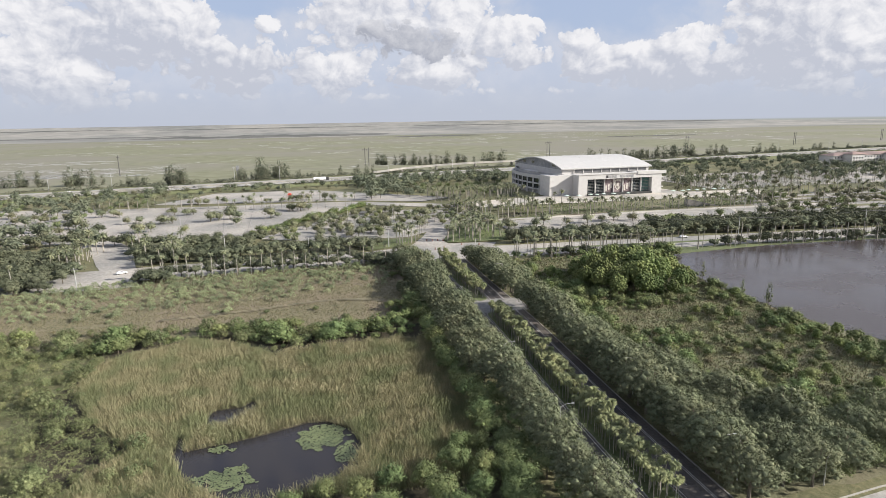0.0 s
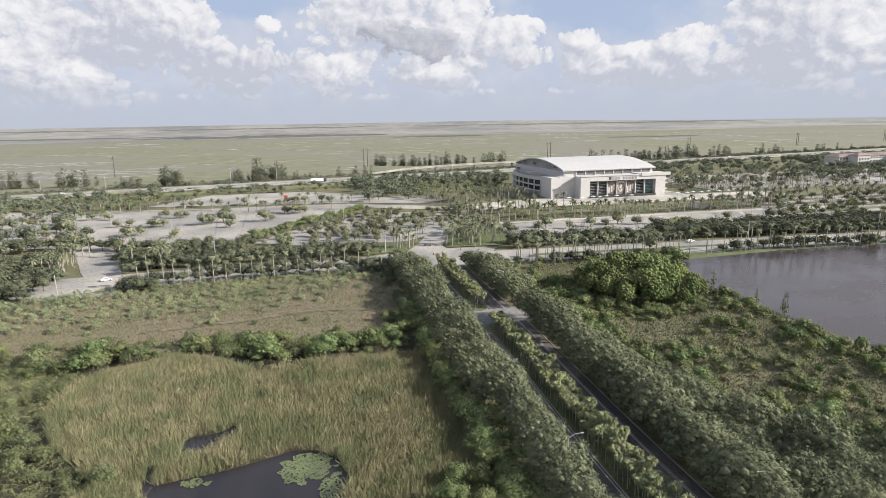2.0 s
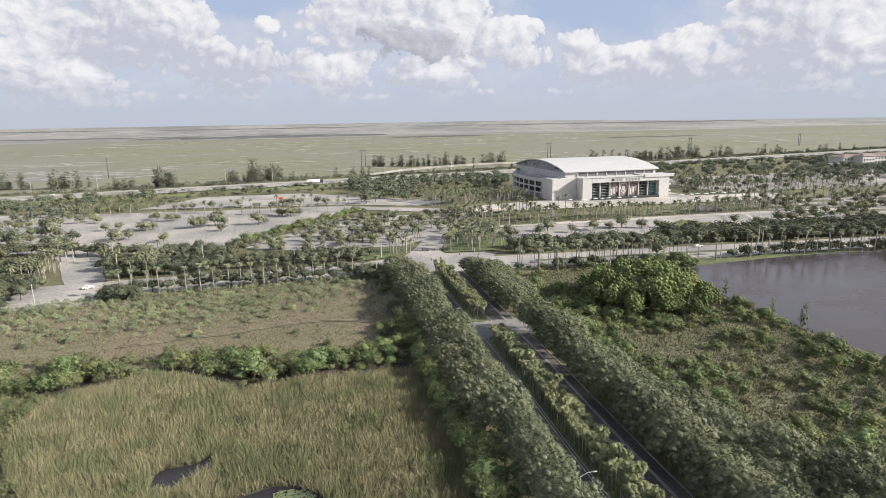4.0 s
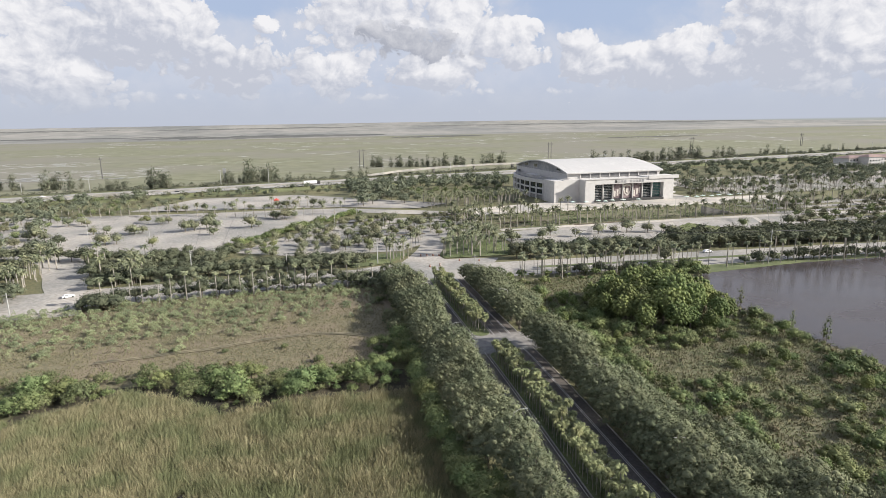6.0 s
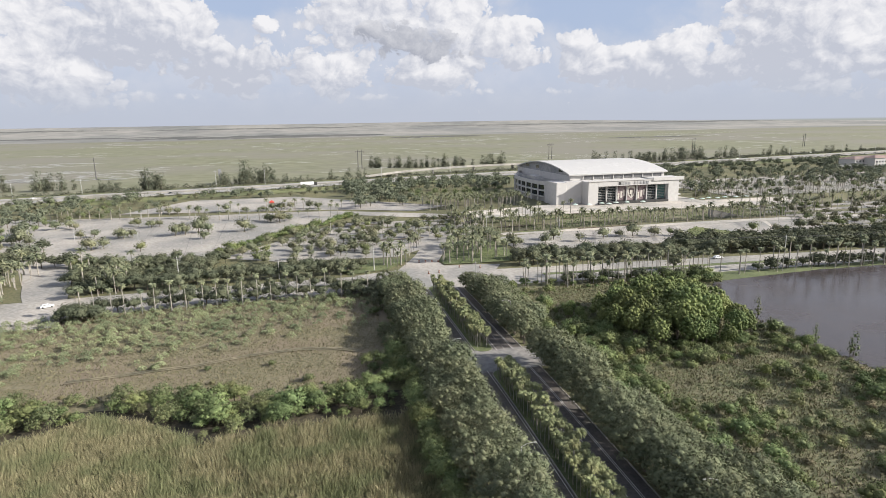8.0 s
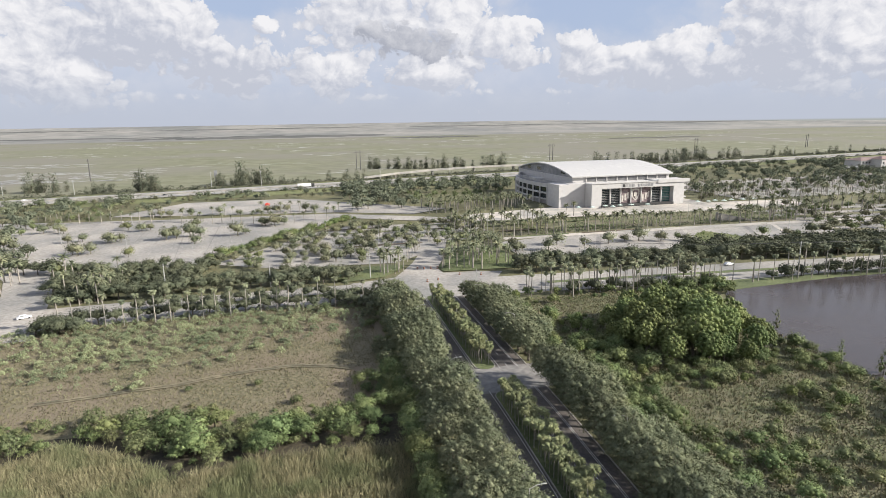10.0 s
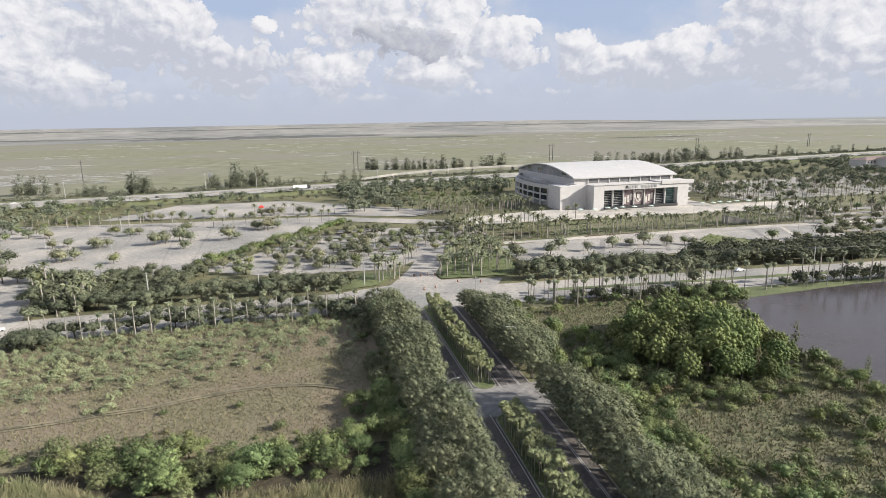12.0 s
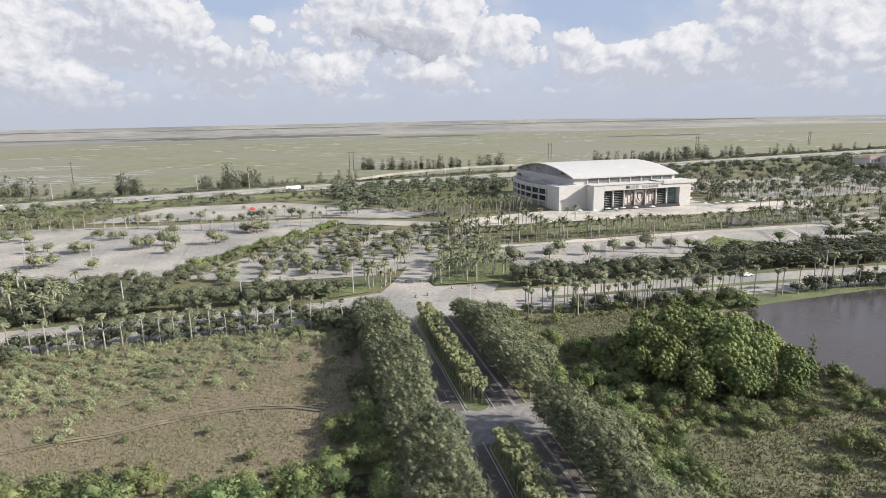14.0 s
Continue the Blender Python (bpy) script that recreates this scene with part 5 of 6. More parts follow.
for x, y in scatter(16, -128, 338, -88, 356, 4.6, 97):
    plant("street_oaks", x, y, r2.uniform(0.6, 0.85))
for x in range(-134, -118, 4):
    for y in (262, 267, 305, 311):
        plant("street_oaks", x + r2.uniform(-1, 1), y + r2.uniform(-1, 1), r2.uniform(0.7, 0.9))
for x, y in scatter(22, -37, 256, -22, 277, 3.4, 98, lambda x, y: x > -24 - (y - 256) * 0.7):
    plant("street_oaks", x, y, r2.uniform(0.65, 0.85))
for x, y in scatter(26, -31, 200, -21, 262, 3.6, 99, lambda x, y: x > -27 + 5 * noise.noise(Vector((y * 0.1, 1, 6)))):
    plant(r2.choice(("oaks", "bushes", "shrubs", "willows")), x, y, r2.uniform(0.5, 0.75))
for x, y in scatter(30, -156, 292, -124, 350, 4.2, 85, lambda x, y: x > -139 - (y - 290) * 0.34):
    plant(r2.choice(("street_oaks", "royals", "street_oaks")), x, y, r2.uniform(0.75, 1.0))
# the nearest trees at the foot of the reed bed, and the thicket to the west
for x, y, s in ((-66, 91, .9), (-60, 94, .95), (-54, 92, 1.0), (-48, 95, 1.05), (-42, 94, 1.1), (-36, 97, 1.1), (-31, 94, 1.1), (-40, 88, 1.1), (-50, 87, 1.0), (-60, 86, 1.), (-29, 102, 1.0), (-70, 86, .9), (-33, 88, 1.1), (-28, 84, 1.1), (-38, 82, 1.1), (-46, 80, 1.1), (-27, 92, 1.0), (-33, 104, .9), (-56, 80, 1.0), (-66, 80, 1.0), (-76, 88, .8), (-80, 82, 1.0), (-88, 90, .9), (-90, 84, 1.0)):
    plant("greens", x, y, s)
THICKET = [(-172, 80), (-86, 80), (-88, 104), (-97, 121), (-104, 126), (-113, 142), (-121, 158), (-118, 170), (-126, 184), (-172, 188)]
for x, y in scatter(270, -172, 80, -84, 190, 2.9, 21, lambda x, y: inside(x, y, THICKET)):
    plant(r2.choice(("thickets", "thickets", "thickets", "shrubs")), x, y, r2.uniform(0.42, 0.72) * (1.35 if r2.random() < .25 else 1))
sp = [(x, y, r2.uniform(1.2, 2.6), r2.uniform(1.0, 2.4)) for x, y in scatter(800, -172, 80, -84, 190, 2.0, 24, lambda x, y: inside(x, y, THICKET))]
clumps("thicket_undergrowth", "tangled pale olive undergrowth in the thicket", "undergrowth", sp, 55, 0.21, M_WILLOW, 25)
# the bush row between reeds and field
FRONT_X, FRONT_Y, BACK_Y = (-172, -123, -104, -97, -84, -72, -62, -54, -38, -30), (182, 174, 181, 185, 178, 167, 168, 170, 169, 168), (202, 198, 195, 193, 192, 194, 186, 187, 186, 186)
for x, y in scatter(230, -172, 164, -30, 204, 2.6, 23, lambda x, y: np.interp(x, FRONT_X, FRONT_Y) + 2 < y < np.interp(x, FRONT_X, BACK_Y) and not -100.5 < x < -95.5):
    u = (y - np.interp(x, FRONT_X, FRONT_Y)) / (np.interp(x, FRONT_X, BACK_Y) - np.interp(x, FRONT_X, FRONT_Y))
    plant(r2.choice(("row_bushes", "willows", "thickets", "thickets") if x < -60 else ("row_bushes", "greens", "row_bushes", "willows")), x, y, r2.uniform(0.45, 0.9) * (0.8 + 1.0 * u * (1 - u)) * (1.2 if r2.random() < .4 else 1))
for x, y, s in ((-70, 175, 1.3), (-73, 180, 1.25), (-67, 179, 1.15), (-76, 184, 1.0), (-48, 176, 1.0), (-44, 180, 1.1), (-38, 178, 1.0), (-56, 178, 0.9), (-84, 186, 0.95), (-90, 188, 0.9), (-106, 188, 1.0), (-112, 186, 1.0), (-120, 184, 1.05)):
    plant("row_bushes", x, y, s)
for x, y in scatter(60, -172, 186, -34, 206, 3.0, 26, lambda x, y: abs(y - np.interp(x, FRONT_X, BACK_Y) - 2) < 3):
    plant(r2.choice(("shrubs", "drys", "willows")), x, y, r2.uniform(0.4, 0.8))
# reeds and lilies
REEDS = [(-110, 100), (-92, 96), (-70, 97), (-30, 92), (-25, 120), (-27, 168), (-54, 169), (-63, 167), (-72, 166), (-84, 177), (-97, 184), (-104, 180), (-118, 173), (-122, 158), (-112, 138), (-98, 120)]
pts = scatter(34000, -120, 90, -24, 188, 0.33, 5, lambda x, y: inside(x, y, REEDS) and not inside(x, y, POND) and not inside(x, y, POND2))
blades("reeds", "dense tan and green cattails round the pond", "reeds", pts, 0.075, 2.0, M_REED, 6, 0.30, 5)
V, F = [], []
r3 = random.Random(3)
for (cx, cy, rx, ry, n) in ((-59.5, 116.5, 8.0, 6.2, 4200), (-55, 108.5, 3.2, 6.0, 1100), (-78, 105.5, 7.0, 5.2, 3000), (-80, 116.6, 3.2, 2.2, 600)):
    for _ in range(n):
        a, q = r3.uniform(0, 6.283), math.sqrt(r3.random())
        x, y, s = cx + rx * q * math.cos(a), cy + ry * q * math.sin(a), r3.uniform(0.09, 0.21)
        if not inside(x, y, POND) or q > 0.72 + 0.5 * noise.noise(Vector((x * 0.5, y * 0.5, 9))):
            continue
        z = 0.1 + r3.uniform(0, 0.14)
        i = len(V)
        V += [(x + s * math.cos(k * 1.0472), y + s * math.sin(k * 1.0472), z + r3.uniform(0, 0.05)) for k in range(6)]
        F.append(tuple(range(i, i + 6)))
tagged(new("lily_pads", flat_mesh("lily_pads", V, F, M_PAD)), "mats of green lily pads on the pond", "lily pads", kind="stuff")

# the field: tufts and pale weeds
FIELD = [(-188, 190), (-110, 194), (-29, 184), (-27, 205), (-25, 270), (-60, 275), (-130, 268), (-188, 256)]
TRACK = [(-112, 208), (-100, 209), (-90, 210.5), (-81, 211), (-72, 213.6), (-62, 215.6), (-52, 216), (-42, 213.8), (-35, 210)]
pts = scatter(15000, -188, 186, -25, 276, 0.55, 8, lambda x, y: inside(x, y, FIELD) and abs(y - np.interp(x, [q[0] for q in TRACK], [q[1] for q in TRACK])) > 0.9 + 1.6 * noise.noise(Vector((x * 0.25, y * 0.25, 4))))
blades("field_tufts", "short dry grass tufts", "grass", pts, 0.26, 0.42, M_TUFT, 9, 0.5, 3)
for k, o in enumerate((-0.6, 0.6)):
    strip("dirt_track_%d" % (k + 1), TRACK, o - 0.42, o + 0.42, 0.05, M_DIRT, "pale worn wheel track in the grass", "track")
sp = [(x, y, r2.uniform(0.6, 1.7), r2.uniform(0.9, 2.7)) for x, y in scatter(600, -190, 203, -28, 277, 2.0, 12,
      lambda x, y: inside(x, y, FIELD) and r2.random() < max(0.0, (y - 208 - 0.42 * max(0, x + 85)) / 48) ** 1.3)]
clumps("field_weeds", "pale green weeds and saplings along the field's far edge", "weeds", sp, 120, 0.30, M_WEED, 13)
for x, y, s in ((-60, 206, .7), (-41, 264, 1.3), (-77, 207, .6), (-50, 193, .9), (-92, 212, .5), (-70, 232, .4)):
    plant("willows", x, y, s)

# the scrub to the east
for x, y in scatter(60, 17, 79, 74, 101, 3.0, 47, lambda x, y: not (x > 58 and y < 84)):
    plant(r2.choice(("bushes", "willows", "bushes", "oaks")), x, y, r2.uniform(0.6, 0.95))
east = lambda x, y: x > 24 and x < 92 + 4 * noise.noise(Vector((y * .08, 0, 5))) and y < 190 and not (x > 60 and y < 84 + (x - 60) * .8)
for x, y in scatter(330, 24, 84, 98, 190, 3.1, 31, east):
    k = noise.noise(Vector((x * 0.045, y * 0.045, 8)))
    if x < 34 and y < 170 or x < 62 and y < 118 or k > 0.25:
        plant(r2.choice(("bushes", "bushes", "willows")), x, y, r2.uniform(0.6, 1.0))
    elif k > -0.02:
        plant(r2.choice(("shrubs", "willows", "drys")), x, y, r2.uniform(0.8, 1.4))
    elif r2.random() < 0.25:
        plant(r2.choice(("drys", "willows", "shrubs")), x, y, r2.uniform(0.8, 1.2))
pts = scatter(15000, 22, 84, 98, 258, 0.55, 32, lambda x, y: x < 95)
blades("scrub_grass", "rough dry grass between the shrubs", "grass", pts, 0.32, 0.6, M_TUFT, 33, 0.5, 3)
sp = [(x, y, r2.uniform(0.8, 2.4), r2.uniform(0.4, 1.2)) for x, y in scatter(1700, 23, 84, 97, 256, 1.5, 34, lambda x, y: x < 95)]
clumps("scrub_undergrowth", "low olive undergrowth between the shrubs", "undergrowth", sp, 17, 0.24, M_WILLOW, 35)
# the tall bright trees
for x, y in scatter(60, 38, 180, 88, 232, 4.6, 41, lambda x, y: ((x - 63) / 21) ** 2 + ((y - 205) / 23) ** 2 < 1):
    e = 1 - (((x - 63) / 23) ** 2 + ((y - 207) / 26) ** 2)
    plant("brights", x, y, 0.60 + 0.48 * e)
for x, y in scatter(30, 28, 178, 92, 200, 4.0, 42, lambda x, y: ((x - 58) / 24) ** 2 + ((y - 210) / 21) ** 2 > 1):
    plant(r2.choice(("bushes", "shrubs", "willows")), x, y, r2.uniform(0.6, 1.0))
for x, y in scatter(34, 26, 96, 92, 190, 5.0, 48, lambda x, y: noise.noise(Vector((x * 0.045, y * 0.045, 8))) > 0.0):
    plant("brights", x, y, r2.uniform(0.2, 0.36))
for x, y in scatter(70, 21, 164, 50, 212, 3.0, 45, lambda x, y: x < 30 + (y - 164) * 0.45):
    plant(r2.choice(("bushes", "greens", "bushes", "thickets")), x, y, r2.uniform(0.55, 0.95))
for x, y in scatter(16, 46, 176, 92, 190, 3.6, 49):
    plant(r2.choice(("bushes", "greens", "thickets")), x, y, r2.uniform(0.5, 0.85))
for x, y in scatter(12, -36, 184, -27, 202, 3.0, 50):
    plant(r2.choice(("greens", "bushes")), x, y, r2.uniform(0.5, 0.85))
# lake shore bushes
for k in range(34):
    u = k / 33
    x, y = (100 - 8 * math.sin(u * 3.0), 118 + 112 * u)
    plant(r2.choice(("bushes", "willows", "shrubs")), x - 3 + r2.uniform(-2, 1), y, r2.uniform(0.5, 0.95))
for x, y, s in ((97, 170, 1.0), (96, 205, .9), (95, 181, .8), (98, 172, .8), (52, 196, 1.7), (54, 198, 1.5), (70, 188, 1.2), (90, 193, .8)):
    plant("wisps", x, y, s)
for x, y in scatter(90, 19, 200, 48, 255, 3.2, 46, lambda x, y: x < 30 + 8 * noise.noise(Vector((y * 0.06, 3, 3))) or (y < 234 and x < 46)):
    kind = r2.choice(("bushes", "brights", "willows", "shrubs"))
    plant(kind, x, y, r2.uniform(0.22, 0.4) if kind == "brights" else r2.uniform(0.6, 1.0))
for x, y in scatter(24, 84, 236, 110, 258, 4.0, 44):
    plant(r2.choice(("bushes", "shrubs", "shrubs")), x, y, r2.uniform(0.45, 0.8))

# ---- vegetation: along the cross street ----
for x in range(-128, -26, 5):
    plant("sabals", x + r2.uniform(-1, 1), street(x) - 16 + r2.uniform(-1.2, 1.2), r2.uniform(0.9, 1.12))
for x in range(44, 420, 6):
    plant("sabals", x + r2.uniform(-1.5, 1.5), street(x) - 17 + r2.uniform(-1.5, 1.5), r2.uniform(0.9, 1.15))
    if r2.random() < .5 and x < 130:
        plant("sabals", x + r2.uniform(-2, 2), street(x) - 19 + r2.uniform(-2, 2), r2.uniform(0.8, 1.0))
for x in range(-131, -24, 6):
    plant("street_oaks", x + r2.uniform(-1, 1), street(x) + 18 + r2.uniform(-2, 2), r2.uniform(0.9, 1.15))
    plant("street_oaks", x + 3, street(x) + 27 + r2.uniform(-3, 3), r2.uniform(0.8, 1.1))
    if x < -30:
        plant("street_oaks", x + 2, street(x) - 12.5 + r2.uniform(-1.5, 1), r2.uniform(0.75, 1.0))
    if -110 < x < -38:
        plant("street_oaks", x, street(x) + r2.uniform(-.5, .5), r2.uniform(0.7, 0.9))
for x in range(46, 420, 6):
    go = plant if x < 160 else afar
    go("street_oaks", x, street(x) + 19 + r2.uniform(-2, 2), r2.uniform(0.9, 1.2))
    go("street_oaks", x + 3, street(x) + 28 + r2.uniform(-3, 3), r2.uniform(0.9, 1.2))
    if x > 130:
        afar("street_oaks", x + 1, street(x) + 37 + r2.uniform(-3, 3), r2.uniform(0.9, 1.2))
for x in range(150, 420, 6):
    afar("street_oaks", x + r2.uniform(-2, 2), street(x) - 13 + r2.uniform(-1, 1), r2.uniform(0.55, 0.85))
    plant("sabals", x + r2.uniform(-2, 2), street(x) - 13.5 + r2.uniform(-1, 1), r2.uniform(0.85, 1.2))
for x in range(46, 112, 5):
    plant(r2.choice(("street_oaks", "bushes", "street_oaks")), x + r2.uniform(-2, 2), street(x) - 18 + r2.uniform(-2, 2), r2.uniform(0.55, 0.85))
for x in (55, 62, 70, 112, 140, 148):
    plant("street_oaks", x, street(x) - 15, 0.7)
for x, y in scatter(40, 32, 255, 112, 270, 2.6, 57):
    plant("sabals", x, y, r2.uniform(0.75, 1.05))
for x, y in scatter(34, 30, 250, 112, 263, 3.4, 58):
    plant(r2.choice(("willows", "shrubs", "bushes", "shrubs")), x, y, r2.uniform(0.5, 0.9))
for x in range(176, 420, 5):
    plant(r2.choice(("sabals", "street_oaks", "sabals")), x, street(x) - 15 + r2.uniform(-1.5, 1.5), r2.uniform(0.6, 0.95))
for x in range(-330, -176, 6):
    for o in (-20, -5, 4, 9):
        afar("street_oaks", x + r2.uniform(-2, 2), street(x) + o + r2.uniform(-2, 2), r2.uniform(0.7, 1.0))
    afar("street_oaks", x, street(x) + 20 + r2.uniform(-3, 3), r2.uniform(0.9, 1.1))
    plant("sabals", x, street(x) - 16, 1.0)
    afar("street_oaks", x + 3, street(x) - 12 + r2.uniform(-3, 3), r2.uniform(0.7, 1.0))
    afar("street_oaks", x + 3, street(x) + 32 + r2.uniform(-3, 3), r2.uniform(0.8, 1.0))
    afar("street_oaks", x, street(x) + 46 + r2.uniform(-5, 5), r2.uniform(0.8, 1.0))

# entrance palms
for x, y in scatter(46, 13, 306.5, 46, 352, 2.8, 51, lambda x, y: x > 13 + max(0, y - 314) * 0.36):
    plant("royals", x, y, r2.uniform(0.9, 1.1))
for x, y in ((-14, 309), (-12, 312), (-9, 310), (-7, 313), (-5, 311), (-15, 314), (-10, 316), (-6, 318), (0, 331), (2, 337), (4.5, 343), (7, 349), (9.5, 356), (12, 363)):
    plant("royals", x, y, r2.uniform(0.9, 1.05))
for x, y in scatter(22, -178, 296, -168, 345, 3.0, 52) + scatter(16, -133, 296, -124, 325, 3.0, 53):
    plant("royals", x, y, r2.uniform(0.8, 1.0))
sheet("island_west", [(-32, 300), (-14, 305), (-5, 317), (-2, 324), (-20, 326), (-40, 318)], 0.13, M_LAWN, "grass corner island", "lawn")
sheet("island_east", [(12.5, 307), (28, 305.5), (52, 304), (52, 352), (30, 358), (20.5, 336), (12, 315)], 0.13, M_LAWN, "grass corner island", "lawn")

sp = [(x, y, r2.uniform(0.8, 1.6), r2.uniform(0.7, 1.5)) for x, y in scatter(150, 13, 306.5, 50, 354, 2.2, 54, lambda x, y: x > 14.5 + max(0, y - 314) * 0.36)]
clumps("island_planting", "dark green shrubs under the entrance palms", "shrubs", sp, 22, 0.34, M_BROAD, 55)
sp = [(x, y, r2.uniform(0.7, 1.4), r2.uniform(0.5, 1.2)) for x, y in scatter(60, -34, 304, -4, 324, 2.4, 56, lambda x, y: y > 308 + max(0, x + 14) * 0.8)]
clumps("corner_planting", "low green shrubs under the corner palms", "shrubs", sp, 22, 0.32, M_BROAD, 59)

# ---- vegetation: parking lots ----
for x, y, k in ((-164, 393, 1.2), (-168, 397, 1.0), (-159, 396, 0.9), (-157, 425, 1.1), (-153, 428, 1.0), (-161, 430, 0.9), (-128, 426, 1.3), (-123, 429, 1.0), (-116, 433, 1.3), (-110, 432, 1.1), (-109, 410, 0.9), (-88, 428, 1.2), (-84, 432, 0.9),
                (-183, 434, 0.9), (-176, 436, 0.7), (-210, 421, 1.2), (-204, 418, 1.0), (-216, 425, 1.1), (-211, 474, 1.2), (-204, 478, 1.1), (-198, 470, 1.0), (-150, 462, 1.0), (-146, 466, 0.9), (-166, 478, 0.8), (-130, 456, 0.7), (-68, 457, 1.2), (-74, 461, 1.0), (-62, 462, 0.9), (-118, 470, 0.9)):
    plant("lot_trees", x, y, k * r2.uniform(0.92, 1.08))
for x, y in scatter(170, -380, 395, -196, 650, 7.0, 81, lambda x, y: y < ew(x) - 36 and (x < -215 or y > 505)):
    afar(r2.choice(("lot_trees", "woods", "lot_greens")), x, y, r2.uniform(0.7, 1.0))
for x, y in ((-137, 382), (-151, 348), (-158, 350), (-76, 464), (-160, 470)):
    plant("lot_greens", x, y, 1.0)
for i in range(34):
    u = i / 33
    x, y = -95 + 78 * u, 366 + 104 * u
    plant("shrubs", x + r2.uniform(-3, 3), y + r2.uniform(-3, 3), r2.uniform(1.4, 2.3))
    plant("bushes", x + r2.uniform(-3, 3), y + r2.uniform(-2, 2), r2.uniform(0.6, 0.95))
for x in range(-230, -20, 7):
    yy = 512 - (x + 230) * 0.06
    plant("royals", x + r2.uniform(-1.5, 1.5), np.interp(x, (-230, -142, -110, -68, -20), (516, 500, 482, 466, 473)) + r2.uniform(-1.5, 1.5), r2.uniform(0.8, 0.95))
    if r2.random() < .6:
        plant("royals", x + 3 + r2.uniform(-1.5, 1.5), yy + 14, r2.uniform(0.8, 0.95))
    if r2.random() < .6:
        plant("lot_trees", x, yy + 20 + r2.uniform(-4, 4), r2.uniform(0.8, 1.1))
mid = scatter(165, -84, 334, 62, 440, 5.0, 61, lambda x, y: not (-8 < x < 54 and y < 360) and x > 0.75 * (y - 366) - 84 and x > -92 + (350 - y))
for x, y in mid:
    kind = r2.choice(("lot_trees", "lot_greens", "lot_trees", "lot_trees", "royals" if x > -10 else "lot_trees"))
    (afar if kind == "royals" else plant)(kind, x, y, r2.uniform(0.55, 0.9))
for x, y, k in ((111.6, 341, 1.2), (123, 344, 1.0), (131, 343, 1.4), (142, 339, 1.2), (155, 335, 1.0), (216, 331, 0.9), (232, 331, 1.2), (240, 330, 1.0), (262, 345, 1.3), (96, 338, 0.9), (84, 346, 1.0), (75, 336, 0.9), (108, 269.7, 0.9)):
    plant("lot_trees", x, y, k)
for x, y, k in ((202, 333, 1.1), (152, 338, 0.8), (222, 330, 0.8)):
    plant("lot_greens", x, y, k)
for x, y in scatter(170, 262, 322, 520, 432, 6.0, 62):
    kind = r2.choice(("lot_trees", "lot_greens", "lot_trees"))
    (plant if x < 130 and kind != "royals" else afar)(kind, x, y, r2.uniform(0.65, 1.05))
sp = [(x, y, r2.uniform(0.8, 1.6), r2.uniform(0.6, 1.2)) for x, y in scatter(420, 62, 376, 420, 426, 3.0, 94, lambda x, y: noise.noise(Vector((x * 0.05, y * 0.2, 3))) > 0.12)]
clumps("lot_hedges", "patchy green hedges between the parking lanes", "hedges", sp, 9, 0.5, M_LOTLEAF, 95)
k = 0
for y in (372, 392, 412, 426):
    for x0, x1 in ((-30, 8), (26, 56), (62, 96), (104, 146)):
        o = 8 * math.sin(y)
        sheet("parking_island_%d" % k, [(x0 + o, y), (x1 + o, y + 1), (x1 + o, y + 3.4), (x0 + o, y + 2.6)], 0.16, M_LAWN if k % 3 else M_MULCH, "narrow grass parking island", "island")
        k += 1
far = []
for y, x0, x1, keep in ((375, 84, 270, 1.0), (381, 80, 330, 0.75), (396, 262, 420, 0.6), (430, 84, 140, 0.5), (418, 262, 420, 0.8), (470, 262, 520, 0.5), (492, 262, 560, 0.45), (520, 270, 620, 0.45), (545, 280, 640, 0.45), (575, 290, 660, 0.4)):
    x = x0
    while x < x1:
        if r2.random() < keep:
            far.append((x + r2.uniform(-2, 2), y + r2.uniform(-1.5, 1.5) - (x - 200) * 0.03, r2.uniform(0.85, 1.1)))
        x += 6.5
far += [(x, y, r2.uniform(0.85, 1.1)) for x, y in scatter(38, 40, 372, 104, 428, 5.8, 73)]
for x, y in scatter(70, 262, 462, 640, 610, 9.0, 64):
    afar(r2.choice(("lot_trees", "lot_trees", "woods", "lot_greens")), x, y, r2.uniform(0.7, 1.0))
sp = [(x, y, 1.4, 1.7) for y in (379, 386, 392, 398, 405, 412, 422) for x in np.arange(84, 300, 2.4) if noise.noise(Vector((x * 0.06, y * 0.3, 2))) > -0.2]
clumps("plaza_hedge", "clipped green hedge before the arena plaza", "hedge", sp, 14, 0.5, M_BROAD, 65)
sp = [(x + 0.35 * (y - 470), y, 1.3, 1.2) for y in np.arange(468, 560, 9.0) for x in np.arange(275, 470, 2.4)]
clumps("far_hedges", "long clipped hedges between far parking rows", "hedges", sp, 6, 0.6, M_BROAD, 82)
for x, y, h in ((-141, 395, 10), (-120, 450, 10), (-95, 470, 10), (-185, 430, 10), (-160, 480, 10), (-60, 470, 10), (-36, 400, 10), (-8, 380, 10), (60, 395, 10), (110, 400, 10), (200, 398, 10), (260, 395, 10), (320, 390, 10), (-20, 430, 10), (90, 352, 10), (150, 350, 10), (230, 345, 10)):
    lamp_post(x, y, h, rng.uniform(0, 360), 1.2)
bm = bmesh.new()
vs = [bm.verts.new(q) for q in ((214, 383, 0), (238, 378, 0), (238, 388, 0), (214, 389, 0), (214, 383, 5.5), (214, 389, 5.5))]
for f in ((0, 1, 2, 3), (0, 4, 1), (3, 2, 5), (4, 5, 2, 1), (0, 3, 5, 4)):
    bm.faces.new([vs[k] for k in f])
bmesh.ops.recalc_face_normals(bm, faces=bm.faces)
structure("plaza_ramp", bm, M_CONCRETE, "pale sloping ramp beside the plaza", "ramp")
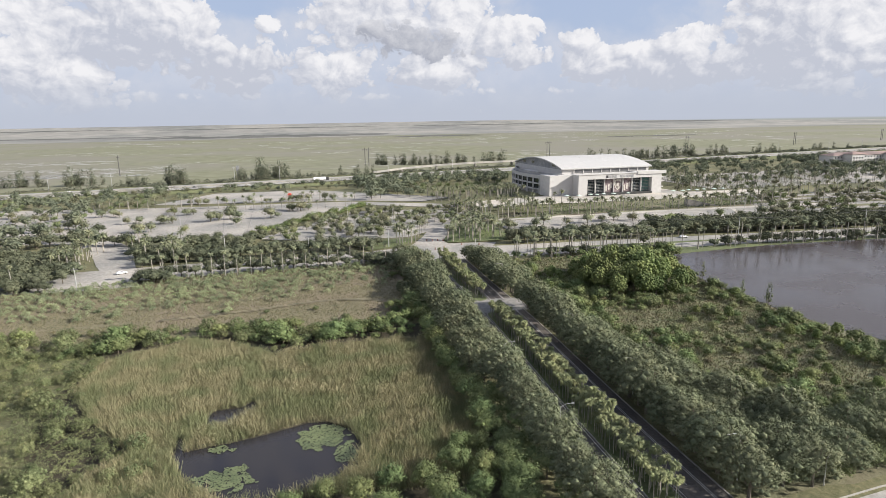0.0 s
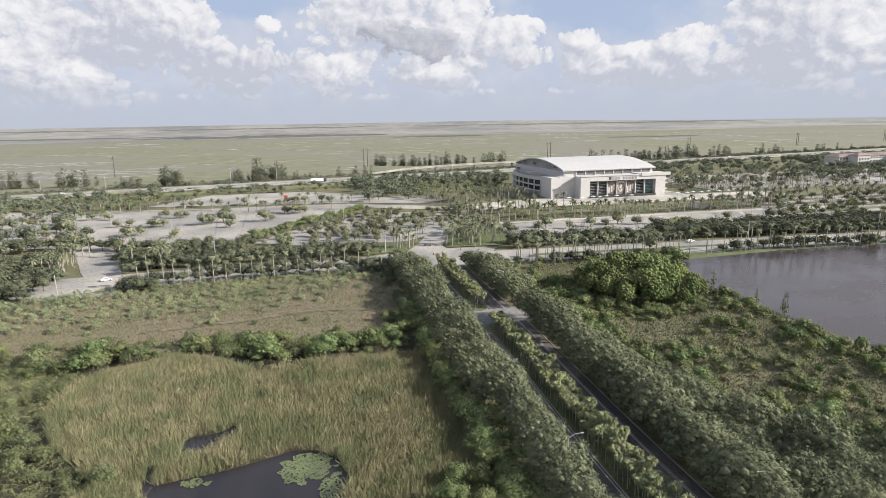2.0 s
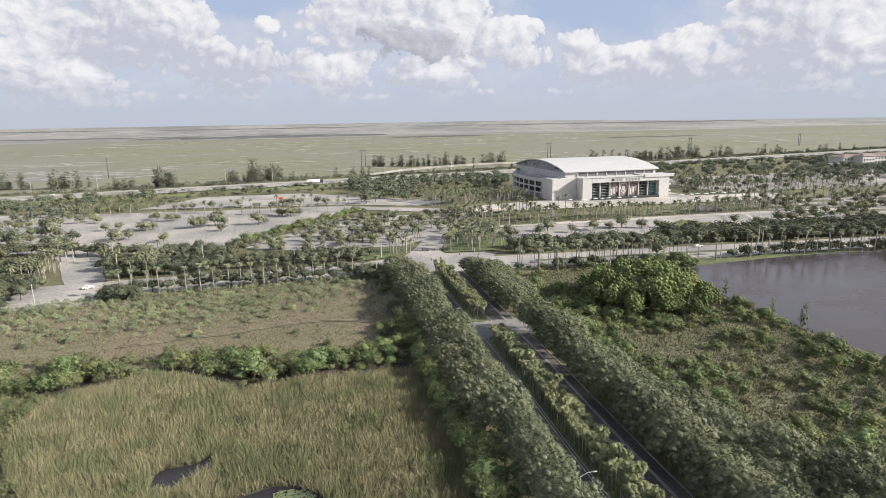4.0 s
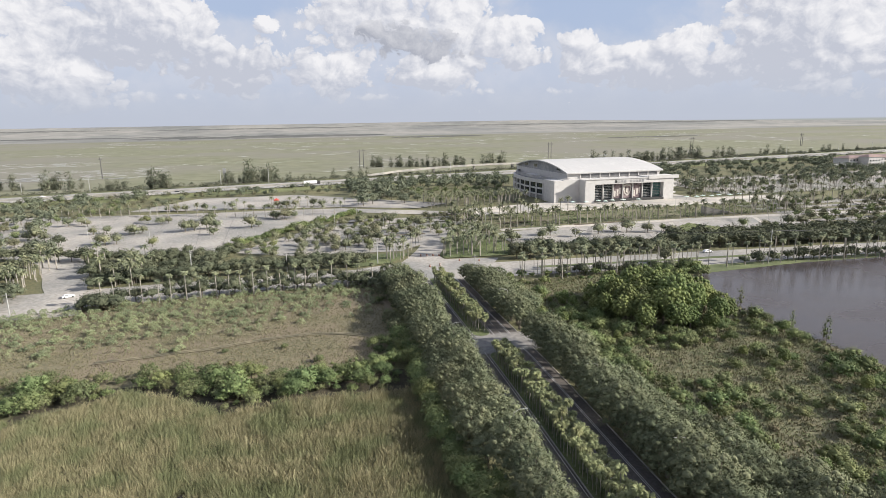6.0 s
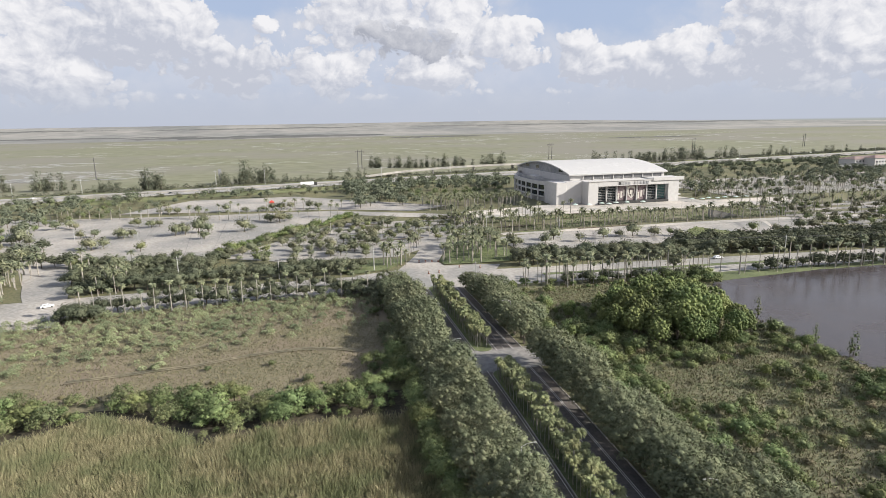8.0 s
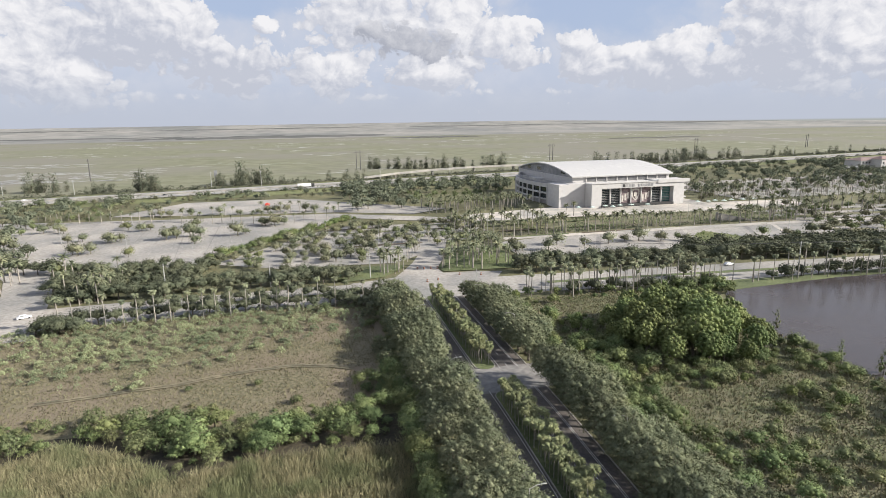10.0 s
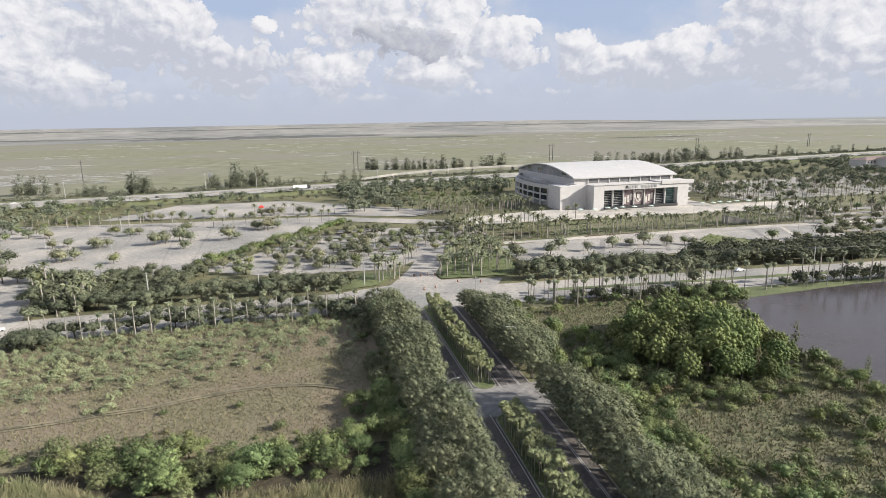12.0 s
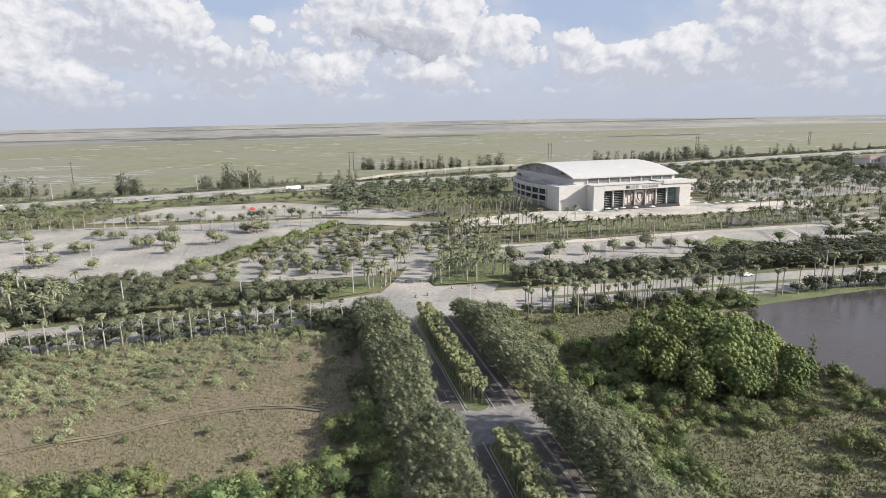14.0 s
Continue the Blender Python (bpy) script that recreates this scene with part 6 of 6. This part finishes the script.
# palms and woods to the west of the arena
far += [(x, y, r2.uniform(0.85, 1.1)) for x, y in scatter(60, 40, 474, 122, 510, 4.5, 66)]
far += [(x, y, r2.uniform(0.8, 1.0)) for x, y in scatter(70, 300, 440, 640, 610, 7.0, 72)]
grove("palm_grove", "many royal palms between the parking lots and the arena", "palm trees", "royals", far + FAR["royals"])
for x, y in scatter(135, -10, 505, 165, 690, 7.0, 67, lambda x, y: x - 130 < (y - 560) * .2 or y > 610):
    afar("woods" if y > 600 or x < 40 else "lot_greens", x, y, r2.uniform(0.7, 1.1))
for x, y in scatter(120, -330, 560, 60, 690, 8.0, 68, lambda x, y: y < ew(x) - 38 and not (-160 < x < 0 and y < 608)):
    afar(r2.choice(("woods", "lot_trees")), x, y, r2.uniform(0.5, 0.85))
for x, y in scatter(130, 170, 600, 760, 780, 11.0, 69, lambda x, y: y < ew(x) - 40 and not (560 < x and 600 < y < 670)):
    afar(r2.choice(("woods", "lot_trees")), x, y, r2.uniform(0.6, 0.9))
for x, y in scatter(190, 266, 500, 720, 760, 7.0, 74, lambda x, y: y < ew(x) - 40 and not (590 < x and 610 < y < 670) and noise.noise(Vector((x * 0.012, y * 0.02, 4))) > -0.08):
    afar("woods", x, y, r2.uniform(0.65, 1.05))
for x, y in scatter(26, 575, 585, 800, 618, 6.0, 75):
    afar("woods", x, y, r2.uniform(0.7, 1.1))
sp = [(x, y, r2.uniform(0.8, 1.7), r2.uniform(0.8, 1.8)) for x, y in scatter(110, 158, 316, 196, 360, 2.2, 76, lambda x, y: inside(x, y, PATCH))]
clumps("green_patch_growth", "bright green growth on an unmown patch", "undergrowth", sp, 16, 0.4, M_BRIGHT, 77)
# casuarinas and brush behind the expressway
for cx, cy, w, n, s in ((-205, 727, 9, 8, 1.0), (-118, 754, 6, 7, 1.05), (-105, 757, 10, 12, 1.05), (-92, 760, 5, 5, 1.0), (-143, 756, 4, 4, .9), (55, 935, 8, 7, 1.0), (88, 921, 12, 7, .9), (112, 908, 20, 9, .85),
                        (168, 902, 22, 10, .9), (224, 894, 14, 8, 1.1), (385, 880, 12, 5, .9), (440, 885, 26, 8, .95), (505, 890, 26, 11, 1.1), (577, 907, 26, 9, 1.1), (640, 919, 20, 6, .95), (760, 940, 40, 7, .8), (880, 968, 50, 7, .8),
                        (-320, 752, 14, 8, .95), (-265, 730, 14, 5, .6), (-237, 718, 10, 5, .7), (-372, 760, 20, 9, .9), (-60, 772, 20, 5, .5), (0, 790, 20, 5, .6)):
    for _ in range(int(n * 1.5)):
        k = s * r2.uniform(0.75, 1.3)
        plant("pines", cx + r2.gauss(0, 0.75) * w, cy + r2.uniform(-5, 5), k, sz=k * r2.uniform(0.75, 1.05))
sp = []
for _ in range(1300):
    x = r2.uniform(-520, 1300)
    sp.append((x, ew(x) + r2.choice((36, 50, 56, -30)) + r2.uniform(-4, 4), r2.uniform(2.0, 5.0), r2.uniform(1.5, 5.5)))
clumps("expressway_brush", "low brush along the expressway", "brush", sp, 3.5, 1.0, M_HAZED_PINE, 71)

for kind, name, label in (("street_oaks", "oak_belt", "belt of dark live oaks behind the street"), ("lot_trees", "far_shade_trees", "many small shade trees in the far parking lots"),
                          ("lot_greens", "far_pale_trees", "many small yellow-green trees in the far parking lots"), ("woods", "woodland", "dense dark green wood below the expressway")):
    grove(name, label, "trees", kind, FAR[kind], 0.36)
for pool in TEMPLATES.values():
    for th in pool:
        if not th["used"]:
            for o in (*th.children_recursive, th):
                bpy.data.objects.remove(o)
